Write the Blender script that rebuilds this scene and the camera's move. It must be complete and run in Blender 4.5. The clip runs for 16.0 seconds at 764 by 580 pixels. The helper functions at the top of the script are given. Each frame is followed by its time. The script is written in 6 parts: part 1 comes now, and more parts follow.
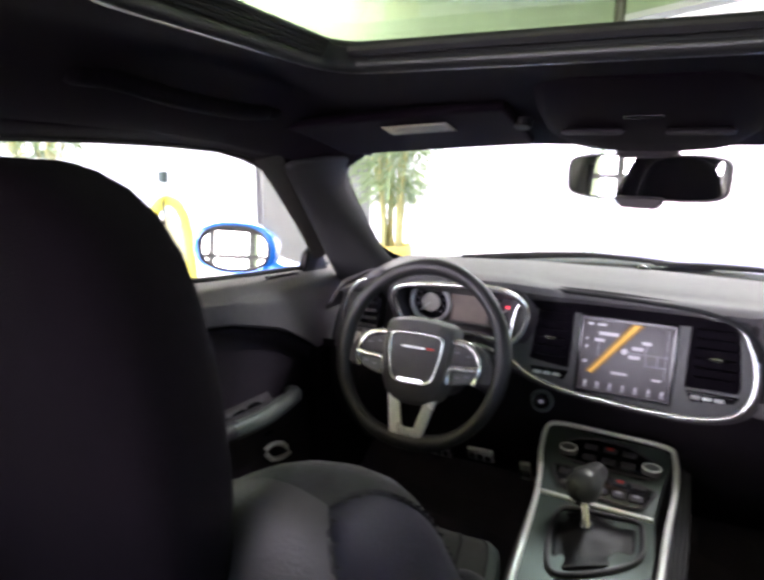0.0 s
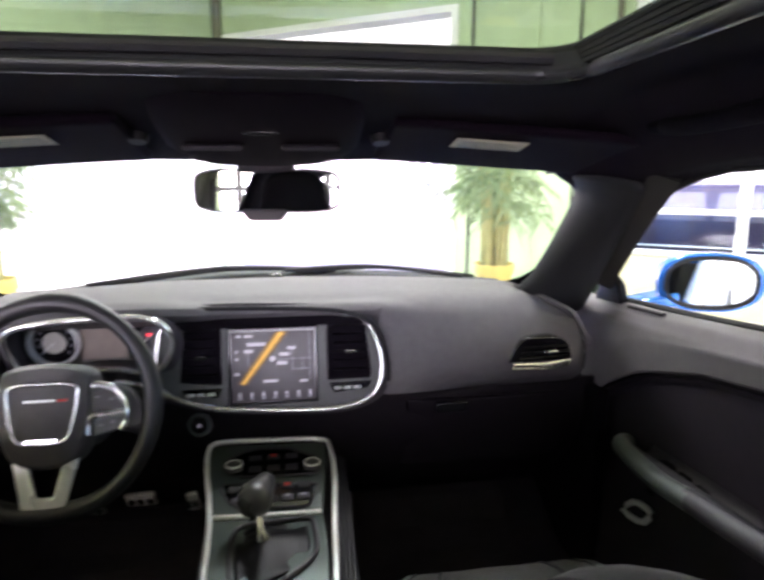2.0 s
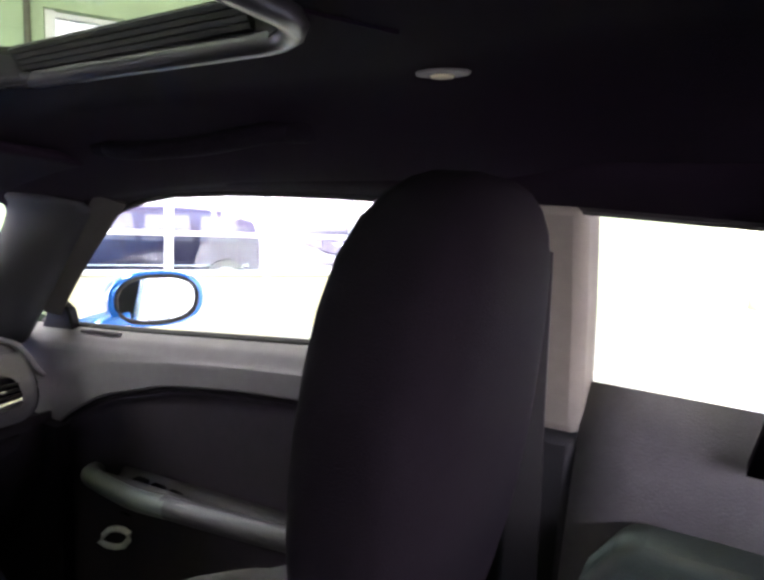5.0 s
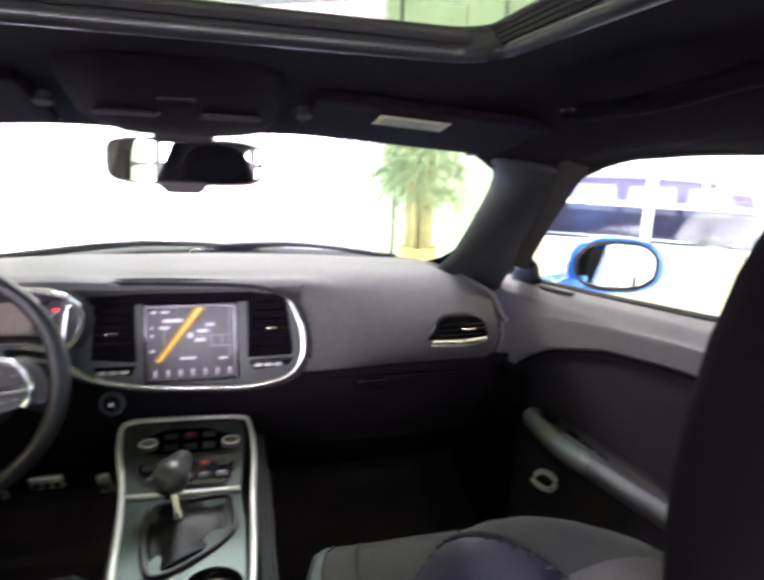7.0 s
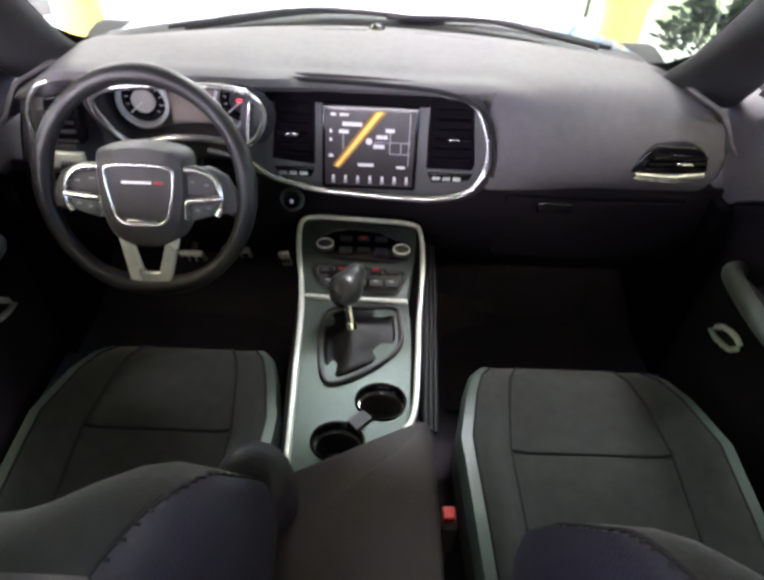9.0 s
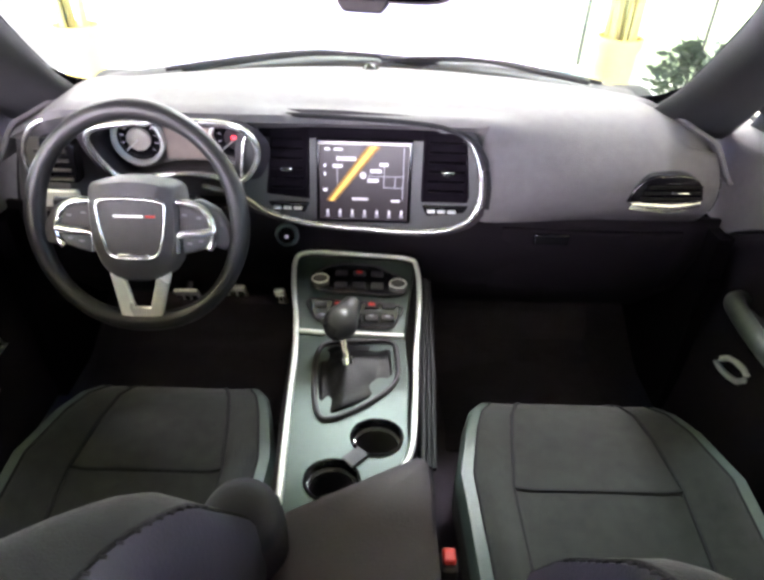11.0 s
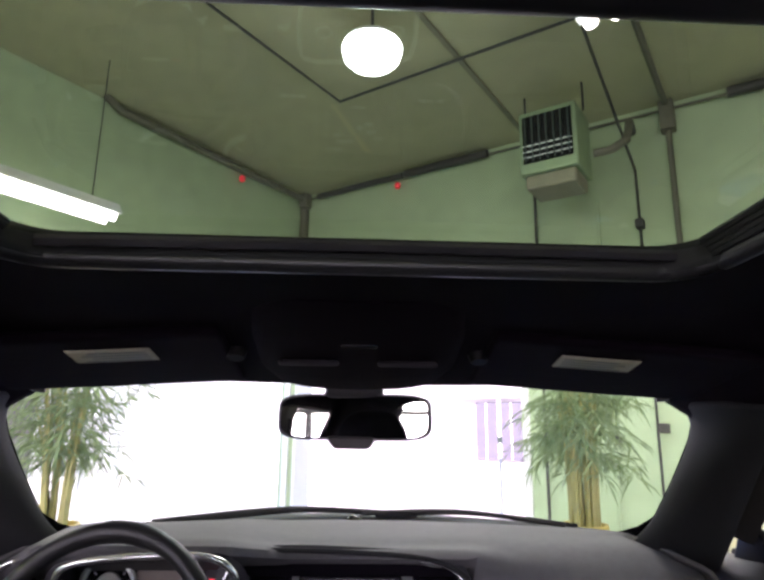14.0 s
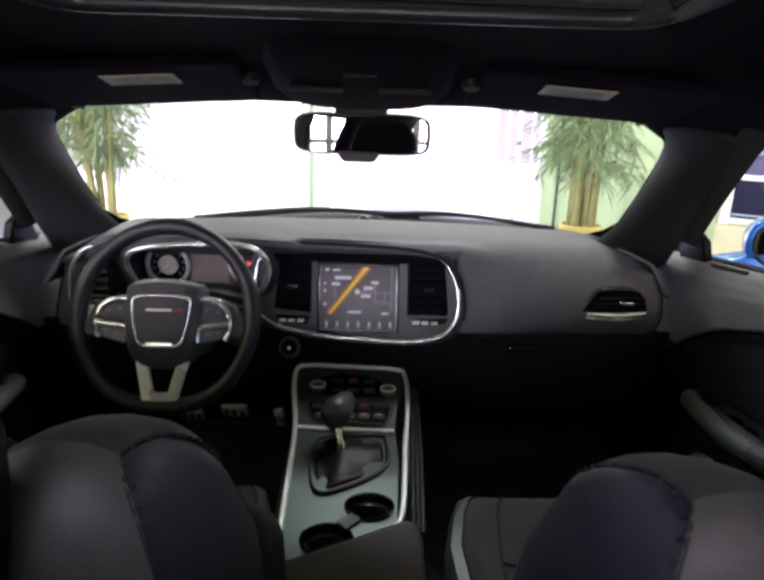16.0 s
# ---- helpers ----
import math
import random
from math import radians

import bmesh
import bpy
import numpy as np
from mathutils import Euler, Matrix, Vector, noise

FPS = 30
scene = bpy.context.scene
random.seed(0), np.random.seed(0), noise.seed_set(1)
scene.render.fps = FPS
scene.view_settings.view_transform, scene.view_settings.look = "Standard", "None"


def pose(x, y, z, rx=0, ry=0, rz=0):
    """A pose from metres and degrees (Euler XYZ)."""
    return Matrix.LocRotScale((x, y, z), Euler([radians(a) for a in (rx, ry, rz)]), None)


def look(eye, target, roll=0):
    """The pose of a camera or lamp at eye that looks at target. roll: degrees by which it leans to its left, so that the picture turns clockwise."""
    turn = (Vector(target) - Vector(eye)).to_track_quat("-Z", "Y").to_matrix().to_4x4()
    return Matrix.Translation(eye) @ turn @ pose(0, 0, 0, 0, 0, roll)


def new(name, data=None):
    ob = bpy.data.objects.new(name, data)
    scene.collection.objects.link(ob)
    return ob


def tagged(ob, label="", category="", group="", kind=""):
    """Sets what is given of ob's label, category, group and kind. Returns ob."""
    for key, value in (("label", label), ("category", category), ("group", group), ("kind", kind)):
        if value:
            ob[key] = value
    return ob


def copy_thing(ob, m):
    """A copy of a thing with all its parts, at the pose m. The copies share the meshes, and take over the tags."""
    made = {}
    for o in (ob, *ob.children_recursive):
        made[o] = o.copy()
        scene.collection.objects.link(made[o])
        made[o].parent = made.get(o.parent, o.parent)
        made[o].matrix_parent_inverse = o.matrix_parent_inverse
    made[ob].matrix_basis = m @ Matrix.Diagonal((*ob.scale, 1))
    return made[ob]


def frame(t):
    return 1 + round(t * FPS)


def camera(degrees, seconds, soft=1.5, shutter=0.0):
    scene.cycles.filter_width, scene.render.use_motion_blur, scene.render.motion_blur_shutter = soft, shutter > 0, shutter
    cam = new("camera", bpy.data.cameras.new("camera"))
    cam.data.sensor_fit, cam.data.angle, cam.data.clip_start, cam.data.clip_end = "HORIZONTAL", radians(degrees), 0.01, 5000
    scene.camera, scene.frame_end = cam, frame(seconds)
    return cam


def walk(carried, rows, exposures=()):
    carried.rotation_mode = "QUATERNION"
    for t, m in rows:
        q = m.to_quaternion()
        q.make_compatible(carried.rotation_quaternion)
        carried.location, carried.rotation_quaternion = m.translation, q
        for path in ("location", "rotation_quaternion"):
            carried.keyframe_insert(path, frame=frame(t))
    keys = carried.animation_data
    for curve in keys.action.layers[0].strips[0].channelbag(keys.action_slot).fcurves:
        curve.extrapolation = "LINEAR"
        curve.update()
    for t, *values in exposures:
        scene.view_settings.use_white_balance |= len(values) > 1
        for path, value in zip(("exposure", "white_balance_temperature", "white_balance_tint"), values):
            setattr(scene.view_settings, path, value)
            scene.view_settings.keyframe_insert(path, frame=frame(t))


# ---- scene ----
FOV = 65.45
cam = camera(FOV, 16.0, soft=3.0, shutter=0.5)

# seconds, eye x y z, heading, pitch, roll (degrees)
PATH = [
    (0.0, 0.0483, -1.206, 1.1848, -25.87, -12.89, 0.78),
    (0.5, 0.0823, -1.1961, 1.1889, -19.06, -13.02, 1.73),
    (1.0, 0.0524, -1.1866, 1.1958, -10.8, -13.21, 0.62),
    (1.5, 0.0454, -1.1917, 1.2068, -3.71, -13.6, -0.17),
    (2.0, 0.0350, -1.1750, 1.1880, 8.85, -11.40, -0.03),
    (2.5, 0.0396, -1.147, 1.1945, 16.34, -11.9, 0.09),
    (3.0, 0.0465, -1.144, 1.1946, 26.83, -12.41, 1.85),
    (3.5, 0.0258, -1.1449, 1.1925, 40.66, -11.04, 3.67),
    (3.7, 0.0124, -1.1596, 1.1942, 45.17, -10.19, 4.15),
    (4.2, 0.0125, -1.1588, 1.193, 55.59, -9.26, 3.81),
    (4.75, 0.0128, -1.157, 1.1906, 61.22, -8.18, 3.22),
    (5.3, 0.013, -1.1553, 1.1881, 57.36, -7.89, 2.23),
    (5.8, 0.0143, -1.1653, 1.181, 47.94, -7.99, 1.72),
    (6.0, 0.0356, -1.1483, 1.1945, 41.63, -9.36, 2.08),
    (6.5, 0.0592, -1.1762, 1.182, 26.56, -10.73, 1.91),
    (7.0, 0.0398, -1.1844, 1.1774, 16.22, -12.83, 2.31),
    (7.5, 0.0347, -1.1776, 1.1889, 5.68, -17.92, 2.48),
    (8.0, 0.0199, -1.1322, 1.2087, 1.51, -25.06, 3.49),
    (8.5, 0.0105, -1.0602, 1.2594, 1.09, -32.76, 2.2),
    (8.7, 0.0067, -1.0482, 1.2746, 1.4, -35.4, 3.17),
    (9.2, 0.0117, -1.0386, 1.3029, 1.11, -41.13, 2.77),
    (9.75, 0.014, -1.0354, 1.3043, 0.95, -43.65, 2.74),
    (10.3, 0.0164, -1.0371, 1.2997, 0.98, -42.97, 2.66),
    (10.8, 0.019, -1.0358, 1.2972, 1.01, -37.82, 2.37),
    (11.0, 0.0216, -1.0401, 1.2672, 0.8, -34.63, 1.95),
    (11.5, 0.0158, -1.0528, 1.2037, 1.11, -27.08, 1.99),
    (12.0, 0.0175, -1.0705, 1.1518, 1.02, -19.88, 1.44),
    (12.5, 0.0077, -1.0807, 1.1088, 1.43, -11.95, 1.35),
    (13.0, 0.0013, -1.0846, 1.1052, 1.91, -3.07, 1.23),
    (13.5, -0.0081, -1.0913, 1.105, 2.44, 6.43, 1.16),
    (14.0, -0.004, -1.1165, 1.1337, 2.45, 12.95, 0.75),
    (14.5, -0.006, -1.1201, 1.1230, 2.60, 12.60, 0.75),
    (15.0, -0.0082, -1.1645, 1.1289, 2.62, 1.16, 0.97),
    (15.5, 0.0039, -1.2067, 1.144, 2.1, -9.73, 1.2),
    (16.0, 0.0259, -1.2564, 1.1677, 0.98, -15.47, 1.7),
]


def eye_pose(x, y, z, yaw, pitch, roll):
    a, b = radians(yaw), radians(pitch)
    eye = Vector((x, y, z))
    return look(eye, eye + Vector((math.sin(a) * math.cos(b), math.cos(a) * math.cos(b), math.sin(b))), roll)


BASE = 2.05
EXPOSURES = [(t, BASE + e, 6300, 35) for t, e in ((0.0, 0.93), (1.0, 0.85), (3.0, 0.82), (3.5, 0.82), (6.0, 1.2), (7.0, 1.34), (8.0, 1.32), (8.5, 1.32), (11.0, 2.02), (11.5, 1.82), (12.0, 1.64), (12.8, 1.2), (13.4, 0.5), (14.0, -0.22), (14.8, -0.26), (15.2, -0.26), (15.6, -0.05), (16.0, 0.1))]
walk(cam, [(row[0], eye_pose(*row[1:])) for row in PATH], EXPOSURES)

# ---- world, sun, lamps ----
world = bpy.data.worlds.new("world")
scene.world = world
world.use_nodes = True
wn = world.node_tree
sky = wn.nodes.new("ShaderNodeTexSky")
sky.sky_type, sky.sun_disc = "NISHITA", False
sky.sun_elevation, sky.sun_rotation = radians(40), radians(193)
wn.links.new(sky.outputs[0], wn.nodes["Background"].inputs[0])
wn.nodes["Background"].inputs[1].default_value = 0.15

sun = new("sun", bpy.data.lights.new("sun", "SUN"))
sun.data.energy, sun.data.angle, sun.data.color = 5.0, radians(0.5), (1.0, 0.95, 0.88)
sun.matrix_world = look((-6, -22, 26), (1.0, 8.0, 0.0))


def area_lamp(name, eye, target, w, h, power, tint):
    ob = new(name, bpy.data.lights.new(name, "AREA"))
    ob.data.shape, ob.data.size, ob.data.size_y = "RECTANGLE", w, h
    ob.data.energy, ob.data.color = power, tint
    ob.matrix_world = look(eye, target)
    return ob


# ---- materials ----
def material(name, color, rough=0.6, metal=0.0, vary=0.15, scale=30.0, bump=0.0, bump_scale=400.0, coat=0.0, sheen=0.0, emit=0.0, spec=0.5):
    m = bpy.data.materials.new(name)
    m.use_nodes = True
    nt, p = m.node_tree, m.node_tree.nodes["Principled BSDF"]
    p.inputs["Roughness"].default_value = rough
    p.inputs["Metallic"].default_value = metal
    p.inputs["Coat Weight"].default_value = coat
    p.inputs["Coat Roughness"].default_value = 0.08
    p.inputs["Sheen Weight"].default_value = sheen
    p.inputs["Specular IOR Level"].default_value = spec
    base = (*color, 1)
    p.inputs["Base Color"].default_value = base
    tc = nt.nodes.new("ShaderNodeTexCoord")
    if vary:
        big, fine = nt.nodes.new("ShaderNodeTexNoise"), nt.nodes.new("ShaderNodeTexNoise")
        big.inputs["Scale"].default_value, fine.inputs["Scale"].default_value = scale * 0.15, scale
        big.inputs["Detail"].default_value = fine.inputs["Detail"].default_value = 4
        add = nt.nodes.new("ShaderNodeMath")
        add.operation = "ADD"
        ramp = nt.nodes.new("ShaderNodeMapRange")
        ramp.inputs["From Min"].default_value, ramp.inputs["From Max"].default_value = 0.6, 1.4
        ramp.inputs["To Min"].default_value, ramp.inputs["To Max"].default_value = 1 - vary, 1 + vary
        mul = nt.nodes.new("ShaderNodeVectorMath")
        mul.operation = "SCALE"
        mul.inputs[0].default_value = color
        for n in (big, fine):
            nt.links.new(tc.outputs["Object"], n.inputs["Vector"])
        nt.links.new(big.outputs["Fac"], add.inputs[0])
        nt.links.new(fine.outputs["Fac"], add.inputs[1])
        nt.links.new(add.outputs[0], ramp.inputs["Value"])
        nt.links.new(ramp.outputs[0], mul.inputs["Scale"])
        nt.links.new(mul.outputs[0], p.inputs["Base Color"])
        rr = nt.nodes.new("ShaderNodeMapRange")
        rr.inputs["To Min"].default_value, rr.inputs["To Max"].default_value = max(rough - 0.08, 0.02), min(rough + 0.08, 1)
        nt.links.new(big.outputs["Fac"], rr.inputs["Value"])
        nt.links.new(rr.outputs[0], p.inputs["Roughness"])
    if bump:
        grain = nt.nodes.new("ShaderNodeTexNoise")
        grain.inputs["Scale"].default_value, grain.inputs["Detail"].default_value = bump_scale, 3
        bm_node = nt.nodes.new("ShaderNodeBump")
        bm_node.inputs["Strength"].default_value, bm_node.inputs["Distance"].default_value = bump, 0.002
        nt.links.new(tc.outputs["Object"], grain.inputs["Vector"])
        nt.links.new(grain.outputs["Fac"], bm_node.inputs["Height"])
        nt.links.new(bm_node.outputs[0], p.inputs["Normal"])
    if emit:
        p.inputs["Emission Color"].default_value = base
        p.inputs["Emission Strength"].default_value = emit
    return m


def glass_material(name, tint=(0.95, 1.0, 0.97), rough=0.0, shine=0.04):
    m = bpy.data.materials.new(name)
    m.use_nodes = True
    nt = m.node_tree
    out = nt.nodes["Material Output"]
    nt.nodes.remove(nt.nodes["Principled BSDF"])
    clear, gloss, mix = (nt.nodes.new("ShaderNode" + k) for k in ("BsdfTransparent", "BsdfGlossy", "MixShader"))
    clear.inputs[0].default_value = (*tint, 1)
    gloss.inputs["Roughness"].default_value = rough
    mix.inputs[0].default_value = shine
    nt.links.new(clear.outputs[0], mix.inputs[1])
    nt.links.new(gloss.outputs[0], mix.inputs[2])
    nt.links.new(mix.outputs[0], out.inputs["Surface"])
    return m


M = {
    "dash": material("dash_vinyl", (0.118, 0.114, 0.117), 0.62, bump=0.35, vary=0.14, scale=60, spec=0.3),
    "dark": material("black_plastic", (0.026, 0.023, 0.028), 0.55, bump=0.2, vary=0.15, scale=60),
    "trim_black": material("soft_black_trim", (0.075, 0.072, 0.075), 0.5, bump=0.2, vary=0.12, scale=60),
    "boot": material("boot_leather", (0.0022, 0.002, 0.0024), 0.4, bump=0.3, spec=0.14, vary=0.2, scale=60, bump_scale=250),
    "bright": material("bright_alloy", (0.88, 0.90, 0.88), 0.28, 0.5, vary=0.1, scale=60),
    "gloss": material("gloss_black", (0.008, 0.008, 0.01), 0.12, vary=0.05),
    "satin": material("satin_silver", (0.84, 0.87, 0.85), 0.36, 0.35, vary=0.06, scale=80),
    "chrome": material("chrome", (0.8, 0.82, 0.8), 0.1, 1.0, vary=0.0),
    "silver": material("bright_silver_trim", (0.86, 0.87, 0.85), 0.2, 0.85, vary=0.04, scale=80),
    "graphite": material("graphite_trim", (0.048, 0.069, 0.060), 0.42, 0.25, vary=0.06, scale=90),
    "suede": material("grey_suede", (0.019, 0.0215, 0.019), 0.95, bump=0.5, vary=0.5, scale=45, bump_scale=900, sheen=0.15),
    "leather": material("black_leather", (0.021, 0.019, 0.037), 0.55, bump=0.3, vary=0.12, scale=70, bump_scale=300),
    "rim_leather": material("wheel_leather", (0.017, 0.017, 0.018), 0.42, bump=0.3, vary=0.15, scale=70, bump_scale=300),
    "heater_paint": material("heater_paint", (0.24, 0.33, 0.19), 0.5, vary=0.12, scale=10),
    "door_top": material("door_vinyl", (0.14, 0.133, 0.138), 0.66, bump=0.25, vary=0.1, scale=60, spec=0.3),
    # wall pier facing away from the windows, its shade put into the grey
    "pier": material("shaded_pier_grey", (0.17, 0.168, 0.165), 0.8, bump=0.3, vary=0.1, scale=6, bump_scale=30),
    "grip": material("grey_grip", (0.085, 0.098, 0.092), 0.32, bump=0.15, vary=0.1, scale=60),
    "info": material("info_display", (0.20, 0.17, 0.145), 0.25, vary=0.35, scale=20, emit=0.035),
    "rail": material("satin_dark_rail", (0.028, 0.027, 0.029), 0.3, vary=0.05, scale=40),
    "seatback": material("seat_back_vinyl", (0.062, 0.061, 0.056), 0.6, bump=0.3, vary=0.12, scale=70, bump_scale=300),
    "stripe": material("grey_leather", (0.064, 0.090, 0.079), 0.42, bump=0.3, vary=0.1, scale=70, bump_scale=300),
    "seam": material("seam_thread", (0.012, 0.012, 0.014), 0.9, vary=0.1),
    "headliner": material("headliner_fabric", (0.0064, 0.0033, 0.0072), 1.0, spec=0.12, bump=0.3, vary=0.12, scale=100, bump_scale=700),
    "rest": material("headrest_cloth", (0.006, 0.0046, 0.0068), 0.9, bump=0.3, vary=0.2, scale=120, bump_scale=900, spec=0.06),
    "pillar": material("pillar_trim", (0.013, 0.0135, 0.0150), 0.72, spec=0.35, bump=0.2, vary=0.1, scale=60),
    "carpet": material("carpet", (0.036, 0.029, 0.038), 1.0, bump=0.8, vary=0.3, scale=200, bump_scale=500),
    "paint": material("blue_paint", (0.005, 0.17, 0.66), 0.25, 0.35, vary=0.04, coat=1.0),
    "mirror": material("mirror_glass", (0.62, 0.66, 0.64), 0.02, 1.0, vary=0.0),
    "label": material("paper_label", (0.42, 0.40, 0.29), 0.8, vary=0.08, scale=50),
    "rubber": material("rubber", (0.02, 0.02, 0.02), 0.8, vary=0.1),
    "red": material("red_plastic", (0.6, 0.03, 0.02), 0.5, vary=0.05),
    "armrest": material("armrest_leather", (0.056, 0.043, 0.052), 0.6, bump=0.3, vary=0.1, scale=60, bump_scale=300),
    "green_wall": material("pale_green_wall", (0.42, 0.53, 0.33), 0.8, bump=0.3, vary=0.1, scale=6, bump_scale=30),
    "ceiling": material("ceiling_board", (0.44, 0.43, 0.27), 0.85, bump=0.3, vary=0.12, scale=5, bump_scale=20),
    "floor": material("showroom_floor", (0.72, 0.71, 0.69), 0.25, vary=0.08, scale=5),
    "cream": material("cream_paint", (0.60, 0.57, 0.37), 0.7, vary=0.08, scale=8),
    "white": material("white_paint", (0.8, 0.8, 0.79), 0.5, vary=0.05, scale=8),
    "pipe": material("dark_pipe", (0.05, 0.05, 0.045), 0.6, vary=0.15, scale=20),
    "ceiling_trim": material("ceiling_strip_paint", (0.23, 0.22, 0.15), 0.7, vary=0.15, scale=20),
    "green_pipe": material("green_grey_pipe", (0.14, 0.14, 0.10), 0.7, vary=0.15, scale=20),
    "brown": material("map_road_edge", (0.16, 0.08, 0.01), 0.6, vary=0.0, emit=0.1),
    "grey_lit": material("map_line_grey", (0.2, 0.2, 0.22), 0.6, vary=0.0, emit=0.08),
    # beige pillar trim with the rear window light put into the colour
    "pillar_window_lit": material("window_lit_pillar_trim", (0.17, 0.16, 0.13), 0.8, bump=0.2, vary=0.1, scale=60),
    # lighter copy of pillar_trim: light on the outer edge is in the colour
    "pillar_edge": material("pillar_edge_trim", (0.024, 0.022, 0.019), 0.8, bump=0.2, vary=0.1, scale=60),
    # blacker than black_plastic: the shade below the dash is in this colour
    "under_dash": material("under_dash_shade", (0.0075, 0.0055, 0.008), 0.8, bump=0.2, vary=0.15, scale=60, spec=0.2),
    "facade": material("pale_facade_render", (0.50, 0.47, 0.50), 0.85, bump=0.3, vary=0.12, scale=4, bump_scale=25),
    "belt": material("belt_webbing", (0.02, 0.019, 0.02), 0.8, vary=0.1, scale=90),
    "ground": material("paving", (0.50, 0.44, 0.44), 0.9, bump=0.4, vary=0.15, scale=4, bump_scale=30),
    "door_low": material("black_door_panel", (0.021, 0.016, 0.0235), 0.8, bump=0.2, vary=0.15, scale=60, spec=0.25),
    "leaf": material("bamboo_leaf", (0.19, 0.27, 0.12), 0.5, vary=0.35, scale=15),
    "stem": material("bamboo_stem", (0.33, 0.31, 0.11), 0.5, vary=0.25, scale=20),
    "pot": material("yellow_pot", (0.72, 0.55, 0.14), 0.4, vary=0.08, scale=10),
    # sky reflection on the SUV windows is painted as a pale base colour
    "suv_glass": material("suv_glass_sky_tone", (0.085, 0.08, 0.12), 0.2, vary=0.05),
    "stack": material("stack_panel_grey", (0.054, 0.059, 0.056), 0.4, 0.2, vary=0.08, scale=90),
    "knob": material("knob_satin_black", (0.045, 0.047, 0.047), 0.28, vary=0.06, scale=60),
    "suv": material("dark_suv_paint", (0.03, 0.025, 0.05), 0.45, vary=0.05, spec=0.1),
    "glass": glass_material("clear_glass"),
    "roof_glass": glass_material("tinted_roof_glass", (0.26, 0.305, 0.25)),
    "window": glass_material("window_glass", (0.92, 0.97, 0.94)),
    "amber": material("map_amber", (0.75, 0.46, 0.09), 0.6, vary=0.0, emit=0.10),
    "screen": material("display_dark", (0.020, 0.016, 0.017), 0.25, vary=0.0, emit=0.05, spec=0.25),
    "lit": material("display_white", (0.5, 0.5, 0.52), 0.5, vary=0.0, emit=0.09),
    "redlit": material("display_red", (0.9, 0.05, 0.06), 0.5, vary=0.0, emit=0.3),
    "gauge": material("gauge_face", (0.12, 0.12, 0.10), 0.4, vary=0.05),
    "gauge_mid": material("gauge_centre", (0.55, 0.53, 0.47), 0.4, vary=0.03),
    "pale_yellow": material("pale_yellow_paint", (0.8, 0.7, 0.1), 0.5, vary=0.08, scale=10),
    "shrub": material("dark_shrub_leaf", (0.03, 0.05, 0.03), 0.6, vary=0.35, scale=15),
    "purple": material("tinted_window", (0.125, 0.113, 0.15), 0.15, vary=0.1),
    "tube": material("lamp_white", (1.0, 1.0, 0.95), 0.5, vary=0.0, emit=8.0),
    "bay": material("bay_lamp_white", (0.85, 1.0, 0.93), 0.5, vary=0.0, emit=12.0),
}


# ---- mesh helpers ----
def part(name, bm, mat, parent=None, label="", smooth=True, bevel=0.0, solid=0.0, sub=0, offset=-1):
    bmesh.ops.recalc_face_normals(bm, faces=bm.faces)
    me = bpy.data.meshes.new(name)
    bm.to_mesh(me)
    bm.free()
    me.materials.append(M[mat] if isinstance(mat, str) else mat)
    if smooth:
        for p in me.polygons:
            p.use_smooth = True
        if not sub:
            me.set_sharp_from_angle(angle=radians(50))
    ob = new(name, me)
    if parent:
        ob.parent = parent
    if sub:
        s = ob.modifiers.new("sub", "SUBSURF")
        s.levels = s.render_levels = sub
    if solid:
        s = ob.modifiers.new("solid", "SOLIDIFY")
        s.thickness, s.offset = solid, offset
    if bevel:
        b = ob.modifiers.new("bevel", "BEVEL")
        b.width, b.segments, b.limit_method, b.angle_limit = bevel, 2, "ANGLE", radians(35)
        b.harden_normals = False
    if label:
        ob["label"] = label
    return ob


def thing(name, label, category, group="", at=(0, 0, 0)):
    ob = new(name)
    ob.location = at
    ob.empty_display_size = 0.05
    return tagged(ob, label, category, group)


def box(size, at=(0, 0, 0), m=None):
    bm = bmesh.new()
    bmesh.ops.create_cube(bm, size=1, matrix=Matrix.Translation(at) @ (m or Matrix()) @ Matrix.Diagonal((*size, 1)))
    return bm


def loft(rings, close=True, caps=True, bm=None):
    bm = bm or bmesh.new()
    rows = [[bm.verts.new(p) for p in r] for r in rings]
    n = len(rows[0])
    for a, b in zip(rows, rows[1:]):
        for i in range(n if close else n - 1):
            j = (i + 1) % n
            bm.faces.new((a[i], a[j], b[j], b[i]))
    if caps and close:
        bm.faces.new(rows[0][::-1])
        bm.faces.new(rows[-1])
    return bm


def surf(fn, nu, nv, skip=None):
    bm = bmesh.new()
    g = [[bm.verts.new(fn(i / nu, j / nv)) for j in range(nv + 1)] for i in range(nu + 1)]
    for i in range(nu):
        for j in range(nv):
            if skip and skip((i + 0.5) / nu, (j + 0.5) / nv):
                continue
            bm.faces.new((g[i][j], g[i + 1][j], g[i + 1][j + 1], g[i][j + 1]))
    return bm


